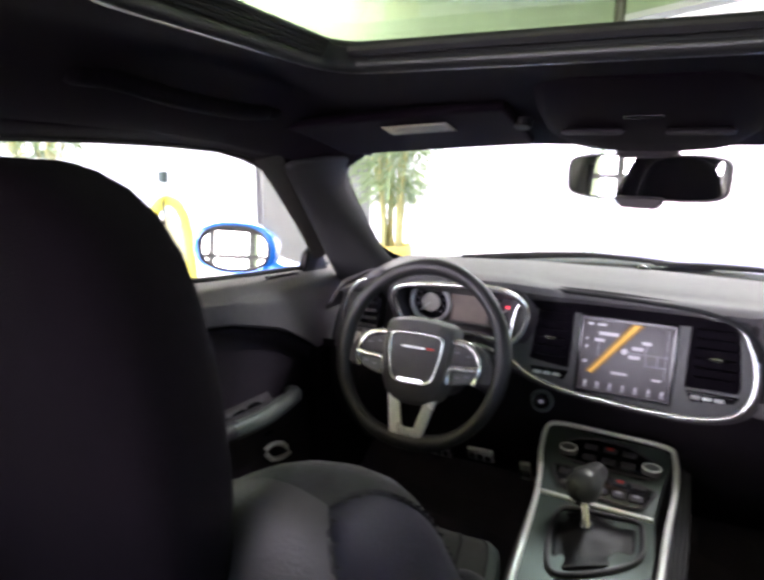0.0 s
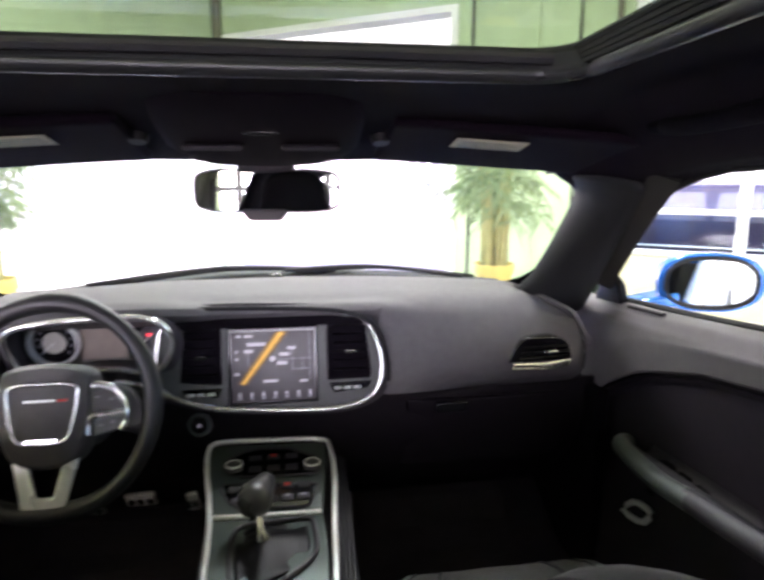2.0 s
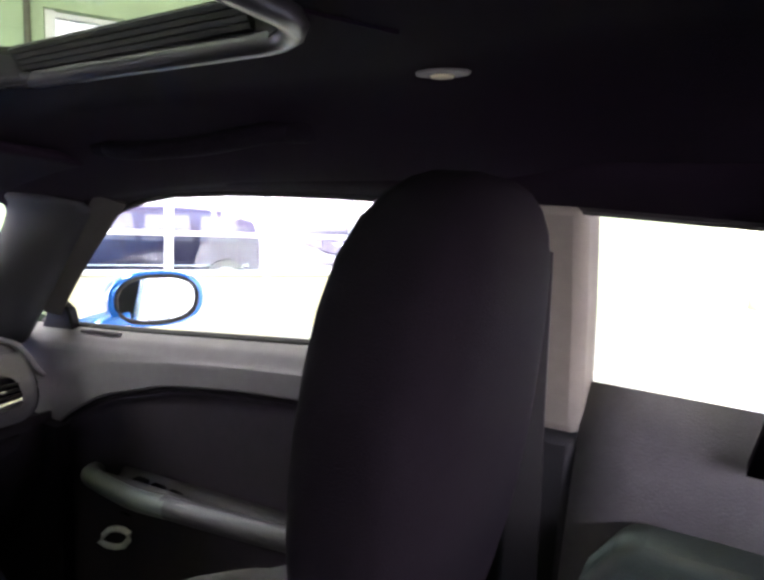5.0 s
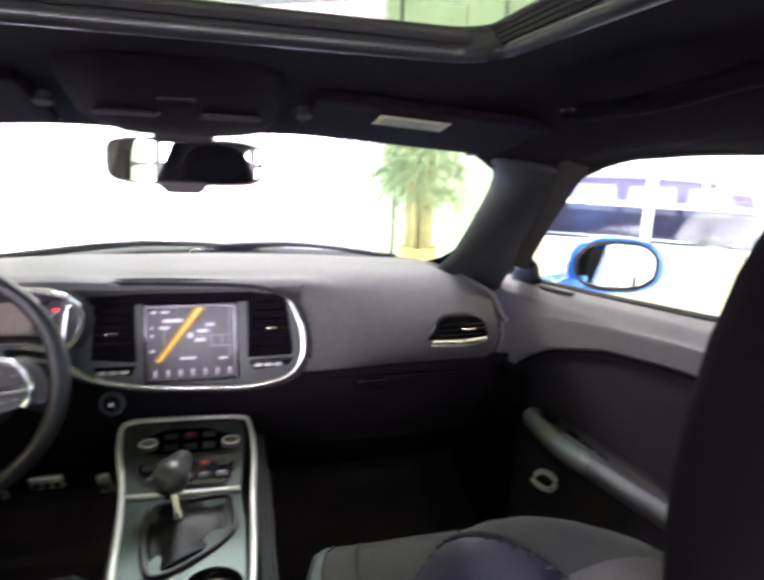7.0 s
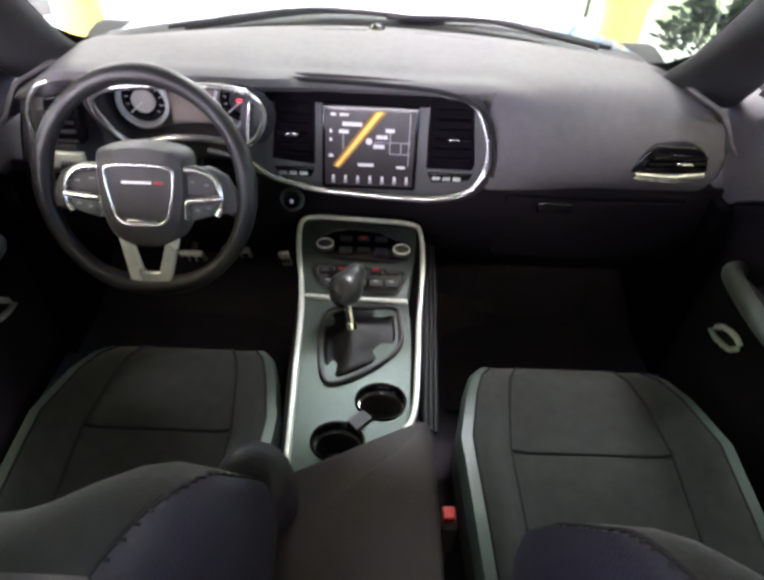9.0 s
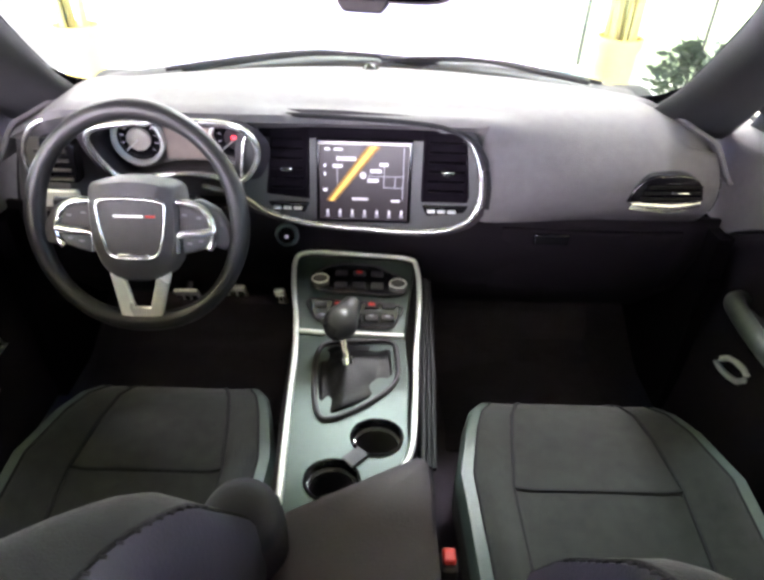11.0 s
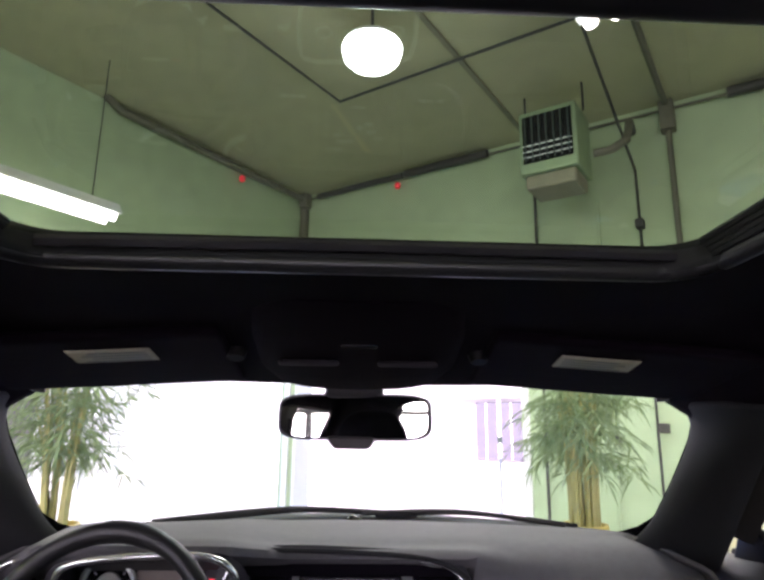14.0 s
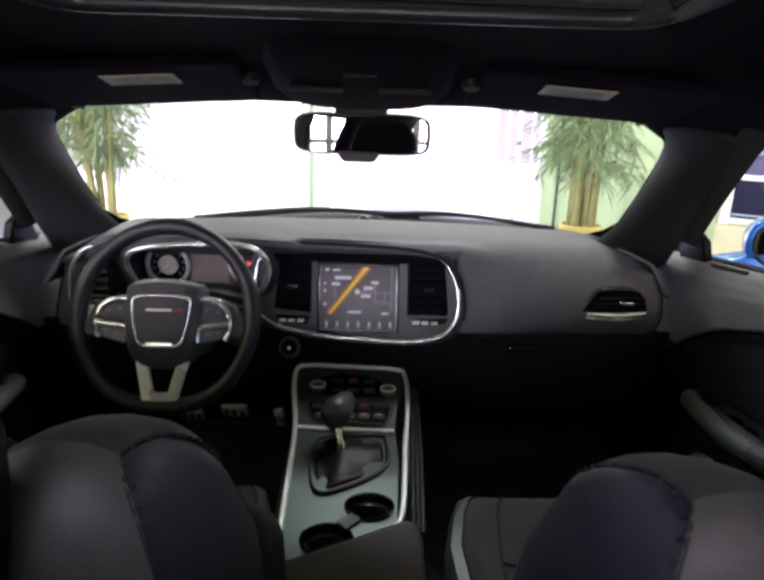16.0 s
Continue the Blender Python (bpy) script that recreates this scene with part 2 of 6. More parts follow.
def smooth_line(pts, per=6, closed=False):
    """Catmull-Rom through the points."""
    pts = [Vector(p) for p in pts]
    n, out = len(pts), []
    for i in range(n if closed else n - 1):
        if closed:
            a, b, c, d = (pts[(i + k - 1) % n] for k in range(4))
        else:
            a, b, c, d = pts[max(i - 1, 0)], pts[i], pts[i + 1], pts[min(i + 2, n - 1)]
        for k in range(per):
            t = k / per
            out.append(0.5 * ((2 * b) + (c - a) * t + (2 * a - 5 * b + 4 * c - d) * t * t + (3 * b - a - 3 * c + d) * t ** 3))
    if not closed:
        out.append(pts[-1])
    return out


def tube(pts, r, closed=False, n=8, flat=1.0, bm=None):
    pts = [Vector(p) for p in pts]
    rings, up = [], Vector((0, 0, 1))
    m = len(pts)
    for i, p in enumerate(pts):
        a, b = (pts[(i - 1) % m], pts[(i + 1) % m]) if closed else (pts[max(i - 1, 0)], pts[min(i + 1, m - 1)])
        t = (b - a).normalized()
        ref = up if abs(t.dot(up)) < 0.95 else Vector((0, 1, 0))
        s = t.cross(ref).normalized()
        w = s.cross(t).normalized()
        rad = r(i / max(m - 1, 1)) if callable(r) else r
        rings.append([p + s * math.cos(2 * math.pi * k / n) * rad + w * math.sin(2 * math.pi * k / n) * rad * flat for k in range(n)])
    if closed:
        rings.append(rings[0])
        bm2 = loft(rings, caps=False, bm=bm)
        bmesh.ops.remove_doubles(bm2, verts=bm2.verts, dist=1e-6)
        return bm2
    return loft(rings, bm=bm)


def prism(outline, fn, depth):
    """A plate: outline points go through fn to places; depth is the thickness vector."""
    bm = bmesh.new()
    top = [bm.verts.new(fn(*p)) for p in outline]
    low = [bm.verts.new(v.co + Vector(depth)) for v in top]
    bm.faces.new(top)
    bm.faces.new(low[::-1])
    n = len(top)
    for i in range(n):
        bm.faces.new((top[i], low[i], low[(i + 1) % n], top[(i + 1) % n]))
    return bm


def disc(at, normal, r, depth, n=24, r2=None):
    q = Vector(normal).to_track_quat("Z", "Y").to_matrix()
    r2 = r if r2 is None else r2
    ring = lambda rad, h: [Vector(at) + q @ Vector((rad * math.cos(2 * math.pi * k / n), rad * math.sin(2 * math.pi * k / n), h)) for k in range(n)]
    return loft([ring(r, 0), ring(r2, depth)])


def lathe(at, profile, n=24):
    rings = [[Vector(at) + Vector((r * math.cos(2 * math.pi * k / n), r * math.sin(2 * math.pi * k / n), z)) for k in range(n)] for r, z in profile]
    return loft(rings)


def lerp_table(x, table):
    if x <= table[0][0]:
        return table[0][1]
    for (a, p), (b, q) in zip(table, table[1:]):
        if x <= b:
            return p + (q - p) * (x - a) / (b - a)
    return table[-1][1]


def step(a, b, x):
    t = min(max((x - a) / (b - a), 0), 1)
    return t * t * (3 - 2 * t)

# ---- the showroom: walls turned 36 degrees against the car ----
CX, CY = -0.70, 6.10
E1, E2 = Vector((0.809, -0.588, 0)), Vector((-0.588, -0.809, 0))
ROOM_H = 4.0
ROOM = Matrix(((E1.x, E2.x, 0, CX), (E1.y, E2.y, 0, CY), (0, 0, 1, 0), (0, 0, 0, 1)))  # s, d, z -> world


def rp(s, d, z):
    return ROOM @ Vector((s, d, z))


def room_box(s0, s1, d0, d1, z0, z1, bm=None):
    bm = bm or bmesh.new()
    m = ROOM @ Matrix.Translation(((s0 + s1) / 2, (d0 + d1) / 2, (z0 + z1) / 2)) @ Matrix.Diagonal((s1 - s0, d1 - d0, z1 - z0, 1))
    bmesh.ops.create_cube(bm, size=1, matrix=m)
    return bm


S1, D1 = 13.0, 13.0
tagged(part("ground", box((160, 160, 0.2), (0, 0, -0.6)), "ground", smooth=False), "pale pinkish paving outside the showroom", "ground", kind="structure")
tagged(part("floor", room_box(-0.2, S1 + 0.2, -0.2, D1 + 0.2, -0.5, 0.0), "floor", smooth=False), "polished pale showroom floor under the car", "floor", kind="structure")
tagged(part("ceiling", room_box(-0.2, S1, -0.2, D1, ROOM_H, ROOM_H + 0.15), "ceiling", smooth=False), "olive-cream painted ceiling boards", "ceiling", kind="structure")

# right-hand wall (d = 0): wide doorway, pale green pier, window band
wall_a = room_box(0, 0.03, -0.2, 0, 0, ROOM_H)
room_box(0.03, 2.85, -0.2, 0, 2.64, ROOM_H, wall_a)
room_box(2.85, 4.35, -0.2, 0, 0, ROOM_H, wall_a)
room_box(4.35, 9.5, -0.2, 0, 2.55, ROOM_H, wall_a)
room_box(9.5, S1, -0.2, 0, 0, ROOM_H, wall_a)
wall_north = tagged(part("wall_north", wall_a, "green_wall", smooth=False), "pale green painted showroom wall with a wide doorway", "wall", kind="structure")
tagged(part("knee_wall", room_box(4.352, 9.498, -0.2, 0.02, 0, 0.47), "cream", smooth=False), "low cream wall under the showroom windows", "wall", kind="structure")

# left-hand wall (s = 0): tall bright glazed front
wall_b = room_box(-0.2, 0, 0, 0.03, 0, ROOM_H)
room_box(-0.2, 0, 0.03, 9.0, 2.05, ROOM_H, wall_b)
room_box(-0.2, 0, 9.0, D1, 0, ROOM_H, wall_b)
tagged(part("wall_west", wall_b, "green_wall", smooth=False), "pale green showroom wall above tall bright windows", "wall", kind="structure")
# darker than the wall: shade on the pier's inner face is in the colour
tagged(part("wall_pier", room_box(-0.2, 0.03, 3.0, 4.0, 0, 2.05), "pier", smooth=False), "plain pier between bright windows, its shade put in the grey", "wall", kind="structure")
wall_s = room_box(-0.2, S1, D1, D1 + 0.2, 3.3, ROOM_H)
room_box(-0.2, S1, D1, D1 + 0.2, 0, 0.3, wall_s)
for k in range(6):
    room_box(-0.2 + 2.6 * k, 0.0 + 2.6 * k, D1, D1 + 0.2, 0.3, 3.3, wall_s)
tagged(part("wall_south", wall_s, "green_wall", smooth=False), "pale green showroom wall with a row of windows", "wall", kind="structure")
wall_e = room_box(S1, S1 + 0.2, -0.2, D1 + 0.2, 3.3, ROOM_H)
room_box(S1, S1 + 0.2, -0.2, D1 + 0.2, 0, 0.3, wall_e)
for k in range(6):
    room_box(S1, S1 + 0.2, -0.2 + 2.6 * k, 0.0 + 2.6 * k, 0.3, 3.3, wall_e)
tagged(part("wall_east", wall_e, "green_wall", smooth=False), "pale green showroom wall with a row of windows", "wall", kind="structure")


def window_unit(name, a, b, z0, z1, ups, bars, along, label):
    """A framed glazed unit in the wall along s or d."""
    w = tagged(new(name), label, "window", kind="structure")

    def rb(u0, u1, t0, t1, v0, v1):
        return room_box(u0, u1, t0, t1, v0, v1) if along == "s" else room_box(t0, t1, u0, u1, v0, v1)

    w2 = 0.035 if along == "s" else 0.008
    for u in [a] + ups + [b]:
        part("mullion", rb(u - w2, u + w2, -0.14, -0.05, z0, z1), "white", w, smooth=False)
    for v in [z0 + 0.03] + bars + [z1 - 0.03]:
        part("rail", rb(a + 0.036, b - 0.036, -0.13, -0.06, v - 0.020, v + 0.020), "white", w, smooth=False)
    for u0, u1 in zip([a] + ups, ups + [b]):
        g = part("pane", rb(u0 + 0.03, u1 - 0.03, -0.1, -0.092, z0 + 0.05, z1 - 0.05), "window", w, smooth=False)
        g.visible_shadow = False
    return w


window_unit("window_1", 4.39, 9.46, 0.47, 2.55, [5.26, 6.13, 7.0, 8.2], [0.85], "s", "white-framed showroom window band with a low rail")
window_unit("window_2", 0.05, 2.96, 0.0, 2.05, [1.9, 2.2, 2.5], [], "d", "tall overbright glazed shopfront window")
window_unit("window_3", 4.04, 8.96, 0.0, 2.05, [5.2, 6.4, 7.6], [], "d", "tall overbright glazed shopfront window")

grid = tagged(new("window_4"), "wide gridded window with dark glazing bars behind the car", "window", kind="structure")
for k in range(14):
    part("glazing_bar", room_box(1.86 + 0.72 * k - 0.055, 1.86 + 0.72 * k + 0.055, D1 - 0.10, D1 - 0.05, 0.30, 3.28), "pipe", grid, smooth=False)
for k in range(6):
    part("glazing_bar", room_box(1.6, 11.5, D1 - 0.095, D1 - 0.055, 0.40 + 0.45 * k - 0.04, 0.40 + 0.45 * k + 0.04), "pipe", grid, smooth=False)

# the corner column and the door frame
tagged(part("corner_pipe", tube([rp(0.04, 0.04, 2.05), rp(0.04, 0.04, ROOM_H - 0.12)], 0.055, n=14), "green_pipe"), "grey drain pipe in the room corner", "pipe", kind="structure")
# lower pipe run thinned and whitened, as the window glare would swallow it
tagged(part("corner_trim", tube([rp(0.04, 0.04, 0), rp(0.04, 0.04, 2.05)], 0.02, n=10), "white"), "lower corner pipe, window glare put in its thin white shape", "trim", kind="structure")
door_trim = tagged(new("doorway_trim"), "white frame of the wide doorway", "door frame", kind="structure")
for s0, s1, z0, z1 in ((2.79, 2.86, 0, 2.66), (0.035, 0.055, 0, 2.66), (0.055, 2.79, 2.60, 2.66)):
    part("jamb", room_box(s0, s1, -0.22, 0.02, z0, z1), "white", door_trim, smooth=False)

# ---- outside ----
suv = thing("dark_suv", "dark parked SUV seen through the showroom windows", "car", at=rp(4.65, -4.95, -0.5))


def sp(s, d, z):
    return rp(s - 0.95, d - 2.55, z - 0.5) - suv.location


def suv_ring(s, w, z0, z1, z2, w2):
    return [sp(s, -2.4 - w, z0), sp(s, -2.4 + w, z0), sp(s, -2.4 + w, z1), sp(s, -2.4 + w2, z2), sp(s, -2.4 - w2, z2), sp(s, -2.4 - w, z1)]


part("body", loft([suv_ring(3.4, 0.8, 0.45, 0.75, 0.8, 0.7), suv_ring(3.6, 0.9, 0.35, 0.85, 0.9, 0.8), suv_ring(4.5, 0.95, 0.3, 0.92, 0.98, 0.85), suv_ring(5.1, 0.95, 0.3, 0.94, 1.40, 0.84), suv_ring(5.6, 0.95, 0.3, 0.95, 1.47, 0.84), suv_ring(6.6, 0.95, 0.3, 0.95, 1.49, 0.84), suv_ring(7.5, 0.95, 0.32, 0.95, 1.45, 0.83), suv_ring(7.8, 0.92, 0.34, 0.95, 1.33, 0.80), suv_ring(7.92, 0.86, 0.4, 0.92, 1.05, 0.78)]), "suv", suv, bevel=0.05)
for s0, s1 in ((5.35, 6.05), (6.13, 6.85), (6.93, 7.55)):
    part("side_window", prism([(s0, 0.99), (s1, 0.99), (s1 - 0.05, 1.38), (s0 + 0.06, 1.37)], lambda u, v: sp(u, -1.435 - (v - 0.95) * 0.21, v), (0, 0, 0.004)), "suv_glass", suv, "side window with sky reflection put in its pale colour", smooth=False)
part("chrome_strip", tube([sp(3.7, -1.44, 0.62), sp(7.7, -1.44, 0.62)], 0.02), "chrome", suv)
for s in (4.3, 7.35):
    wheel = part("wheel", disc(sp(s, -1.5, 0.36), E2, 0.36, 0.12), "rubber", suv, "black tyre")
    part("rim", disc(sp(s, -1.37, 0.36), E2, 0.24, 0.02), "satin", wheel)

tagged(suv, "dark parked SUV seen through the showroom windows", "car", "parked cars")
copy_thing(suv, Matrix.Translation(E1 * 7.2 - E2 * 5.0) @ suv.matrix_basis)

house = thing("white_building", "pale sunlit building across the forecourt", "building", at=rp(3.0, -13, 0))
part("wall", box((44, 2, 7.5), (0, 0, 3.25), ROOM.to_3x3().to_4x4()), "facade", house, smooth=False)
for i in range(3):
    w = part("window", box((1.5, 0.1, 1.7), ROOM.to_3x3() @ Vector((-5.4 + i * 3.4, 1.02, 1.05)), ROOM.to_3x3().to_4x4()), "purple", house, smooth=False)
    part("lintel", box((2.2, 0.3, 0.2), ROOM.to_3x3() @ Vector((-5.5 + i * 3.4, 1.1, 2.15)), ROOM.to_3x3().to_4x4()), "white", w, smooth=False)
    for k in range(3):
        part("bar", box((0.03, 0.08, 1.7), ROOM.to_3x3() @ Vector((-5.8 + 0.4 * k + i * 3.4, 1.06, 1.05)), ROOM.to_3x3().to_4x4()), "white", w, smooth=False)
for s, d in ((0.9, -4.0), (1.75, -4.0), (-1.01, 4.63)):
    po = thing("gate_post", "thin pale post on the forecourt", "post", "gate posts", at=rp(s, d, 0))
    part("pole", tube([(0, 0, -0.5), (0, 0, 1.6)], 0.03), "white", po)
    part("fitting", box((0.07, 0.07, 0.1), (0, 0, 0.95)), "graphite", po, bevel=0.01)
tagged(part("forecourt_wall", room_box(-16, -14, -16, 16, -0.5, 6.0), "facade", smooth=False), "pale sunlit wall beyond the shopfront windows", "wall", kind="structure")

# ---- ceiling gear ----
def conduit(name, pts, r, label, mat="pipe"):
    return tagged(part(name, tube([rp(*p) for p in pts], r, n=8), mat), label, "pipe")


zc = ROOM_H - 0.05
conduit("sprinkler_pipe", [(1.83, 4.6, zc), (1.83, 1.66, zc), (6.5, 1.66, zc)], 0.013, "thin dark pipe run under the ceiling")
conduit("wall_pipe", [(3.02, 0.06, 0.0), (3.02, 0.06, ROOM_H - 0.05)], 0.014, "dark vertical pipe on the green wall")
conduit("wall_pipe", [(3.95, 0.06, 0.0), (3.95, 0.06, 3.4), (3.95, 1.8, 3.9)], 0.012, "dark vertical pipe bending to the ceiling")
conduit("wall_pipe", [(4.25, 0.07, 0.0), (4.25, 0.07, ROOM_H - 0.06), (4.25, 3.5, ROOM_H - 0.06)], 0.026, "grey vertical pipe bending to the ceiling", "green_pipe")
tagged(part("pipe_bracket", room_box(4.19, 4.31, 0.0, 0.13, ROOM_H - 0.3, ROOM_H - 0.02), "green_pipe", smooth=False, bevel=0.01), "grey bracket where the pipe meets the ceiling", "bracket")
conduit("wall_pipe", [(3.6, 0.05, 0.0), (3.6, 0.05, 3.2)], 0.015, "thin conduit on the green wall", "green_wall")
tagged(part("duct", tube([rp(0.28, 0.07, ROOM_H - 0.08), rp(1.2, 0.07, ROOM_H - 0.08), rp(1.28, 0.06, ROOM_H - 0.08), rp(1.5, 0.06, ROOM_H - 0.08)], 0.036, n=10), "pipe"), "dark lagged pipe where wall meets ceiling", "pipe")
tagged(part("duct", tube([rp(1.55, 0.08, ROOM_H - 0.08), rp(2.55, 0.08, ROOM_H - 0.08)], 0.046, n=10), "pipe"), "thicker dark lagged pipe where wall meets ceiling", "pipe")
conduit("wall_pipe", [(0.1, 0.05, ROOM_H - 0.08), (4.2, 0.05, ROOM_H - 0.08), (5.0, 0.05, ROOM_H - 0.08)], 0.014, "thin conduit along the top of the wall", "green_pipe")
tagged(part("duct", tube([rp(4.72, 0.08, ROOM_H - 0.08), rp(8.6, 0.08, ROOM_H - 0.08)], 0.046, n=10), "pipe"), "dark lagged pipe where wall meets ceiling", "pipe")
tagged(part("duct", tube([rp(0.07, 0.1, ROOM_H - 0.09), rp(0.06, 1.6, ROOM_H - 0.08), rp(0.07, 2.65, ROOM_H - 0.08), rp(0.07, 2.8, ROOM_H - 0.0)], 0.04, n=10), "green_pipe"), "dark dusty pipe along the window wall", "pipe")
tagged(part("junction_box", room_box(0.02, 0.14, 0.02, 0.14, ROOM_H - 0.2, ROOM_H - 0.01), "green_pipe", smooth=False, bevel=0.015), "grey pipe junction in the ceiling corner", "pipe fitting")
tagged(part("ceiling_beam", room_box(2.96, 3.0, 0.2, 4.5, ROOM_H - 0.022, ROOM_H - 0.005), "ceiling_trim", smooth=False), "thin grey conduit across the ceiling", "conduit")
for nm, at in (("wall_box", (3.62, 0.06, 1.05)), ("wall_box", (4.0, 0.09, 1.15)), ("wall_box", (3.95, 0.1, 2.9))):
    tagged(part(nm, room_box(at[0] - 0.035, at[0] + 0.035, 0.0, at[1], at[2] - 0.04, at[2] + 0.04), "pipe", smooth=False, bevel=0.008), "small grey electrical box on the wall", "switch box")
for s, d in ((0.08, 1.15), (1.45, 0.08)):
    tagged(part("alarm_lamp", lathe(rp(s, d, ROOM_H - 0.2), [(0.001, -0.03), (0.03, -0.025), (0.035, 0.02), (0.02, 0.04)], 12), "redlit"), "small glowing red alarm lamp near the ceiling", "lamp")

heater = thing("unit_heater", "pale green hanging unit heater with dark louvres", "heater", at=rp(3.45, 0.75, 3.08))
hm = ROOM.to_3x3().to_4x4()
part("case", box((0.48, 0.42, 0.56), (0, 0, 0.38), hm), "heater_paint", heater, bevel=0.015)
part("grille", box((0.41, 0.02, 0.42), ROOM.to_3x3() @ Vector((0, 0.212, 0.40)), hm), "gloss", heater, smooth=False)
for i in range(7):
    part("louvre", box((0.012, 0.03, 0.40), ROOM.to_3x3() @ Vector((-0.18 + i * 0.06, 0.225, 0.40)), hm), "graphite", heater, smooth=False)
for i in range(3):
    part("fin", box((0.40, 0.008, 0.01), ROOM.to_3x3() @ Vector((0, 0.228, 0.24 + i * 0.05)), hm), "satin", heater, "bright metal fin behind the louvres", smooth=False)
part("burner_box", box((0.42, 0.36, 0.12), (0, 0, 0.04), hm), "ceiling_trim", heater, "dusty grey box under the case", bevel=0.02)
for sx in (-0.25, 0.25):
    part("hanger", tube([ROOM.to_3x3() @ Vector((sx, 0, 0.66)), ROOM.to_3x3() @ Vector((sx, 0, 0.95))], 0.01), "pipe", heater)
part("flue", tube([ROOM.to_3x3() @ Vector(p) for p in ((0.31, 0, 0.25), (0.45, 0, 0.25), (0.55, -0.1, 0.35), (0.55, -0.3, 0.6), (0.5, -0.7, 0.7))], 0.036), "green_pipe", heater)

bay = thing("bay_lamp", "round greenish-white glowing high bay lamp", "ceiling lamp", at=(0.06, 2.45, 3.62))
part("lens", lathe((0, 0, 0), [(0.001, -0.13), (0.08, -0.125), (0.15, -0.10), (0.19, -0.06), (0.205, 0.0), (0.2, 0.02)], 28), "bay", bay, "glowing white globe")
part("reflector", lathe((0, 0, 0), [(0.205, 0.022), (0.18, 0.06), (0.1, 0.11), (0.06, 0.12)], 28), "white", bay)
part("rod", tube([(0, 0, 0.12), (0, 0, 0.38)], 0.012), "pipe", bay)
for a, b, z, half in (((0.58, 2.90), (0.58, 4.8), 2.72, 0.12), ((4.17, 2.04), (4.17, 3.6), 3.6, 0.155)):
    c = rp((a[0] + b[0]) / 2, (a[1] + b[1]) / 2, z)
    fix = thing("strip_light", "glowing fluorescent strip light fixture", "ceiling lamp", "strip lights", at=c)
    va, vb = rp(*a, z) - c, rp(*b, z) - c
    side = (vb - va).cross(Vector((0, 0, 1))).normalized()
    ring = lambda p: [p + side * half, p + side * half * 0.5 + Vector((0, 0, 0.09)), p - side * half * 0.5 + Vector((0, 0, 0.09)), p - side * half]
    part("housing", loft([ring(va), ring(vb)]), "white", fix, smooth=False)
    for o in (-half * 0.5, half * 0.5):
        part("tube", tube([va * 0.97 + side * o - Vector((0, 0, 0.025)), vb * 0.97 + side * o - Vector((0, 0, 0.025))], half * 0.3), "tube", fix)
    for q in (va * 0.8, vb * 0.8):
        part("hanger", tube([q + Vector((0, 0, 0.08)), q + Vector((0, 0, ROOM_H - z))], 0.005), "pipe", fix)

area_lamp("rear_window_light", rp(6.5, D1 - 0.02, 1.8), rp(6.5, 0, 1.0), 10.0, 2.6, 320, (1.0, 0.97, 1.0))
area_lamp("bay_light", (0.06, 2.45, 3.41), (0.06, 2.45, 0), 0.4, 0.4, 8, (0.72, 1.0, 0.8))
area_lamp("strip_light_a", rp(0.58, 3.85, 2.66), rp(0.58, 3.85, 0), 0.2, 1.6, 6, (0.95, 1.0, 0.9))
area_lamp("strip_light_b", rp(4.17, 2.8, 3.52), rp(4.17, 2.8, 0), 0.2, 1.2, 10, (0.85, 1.0, 0.85))


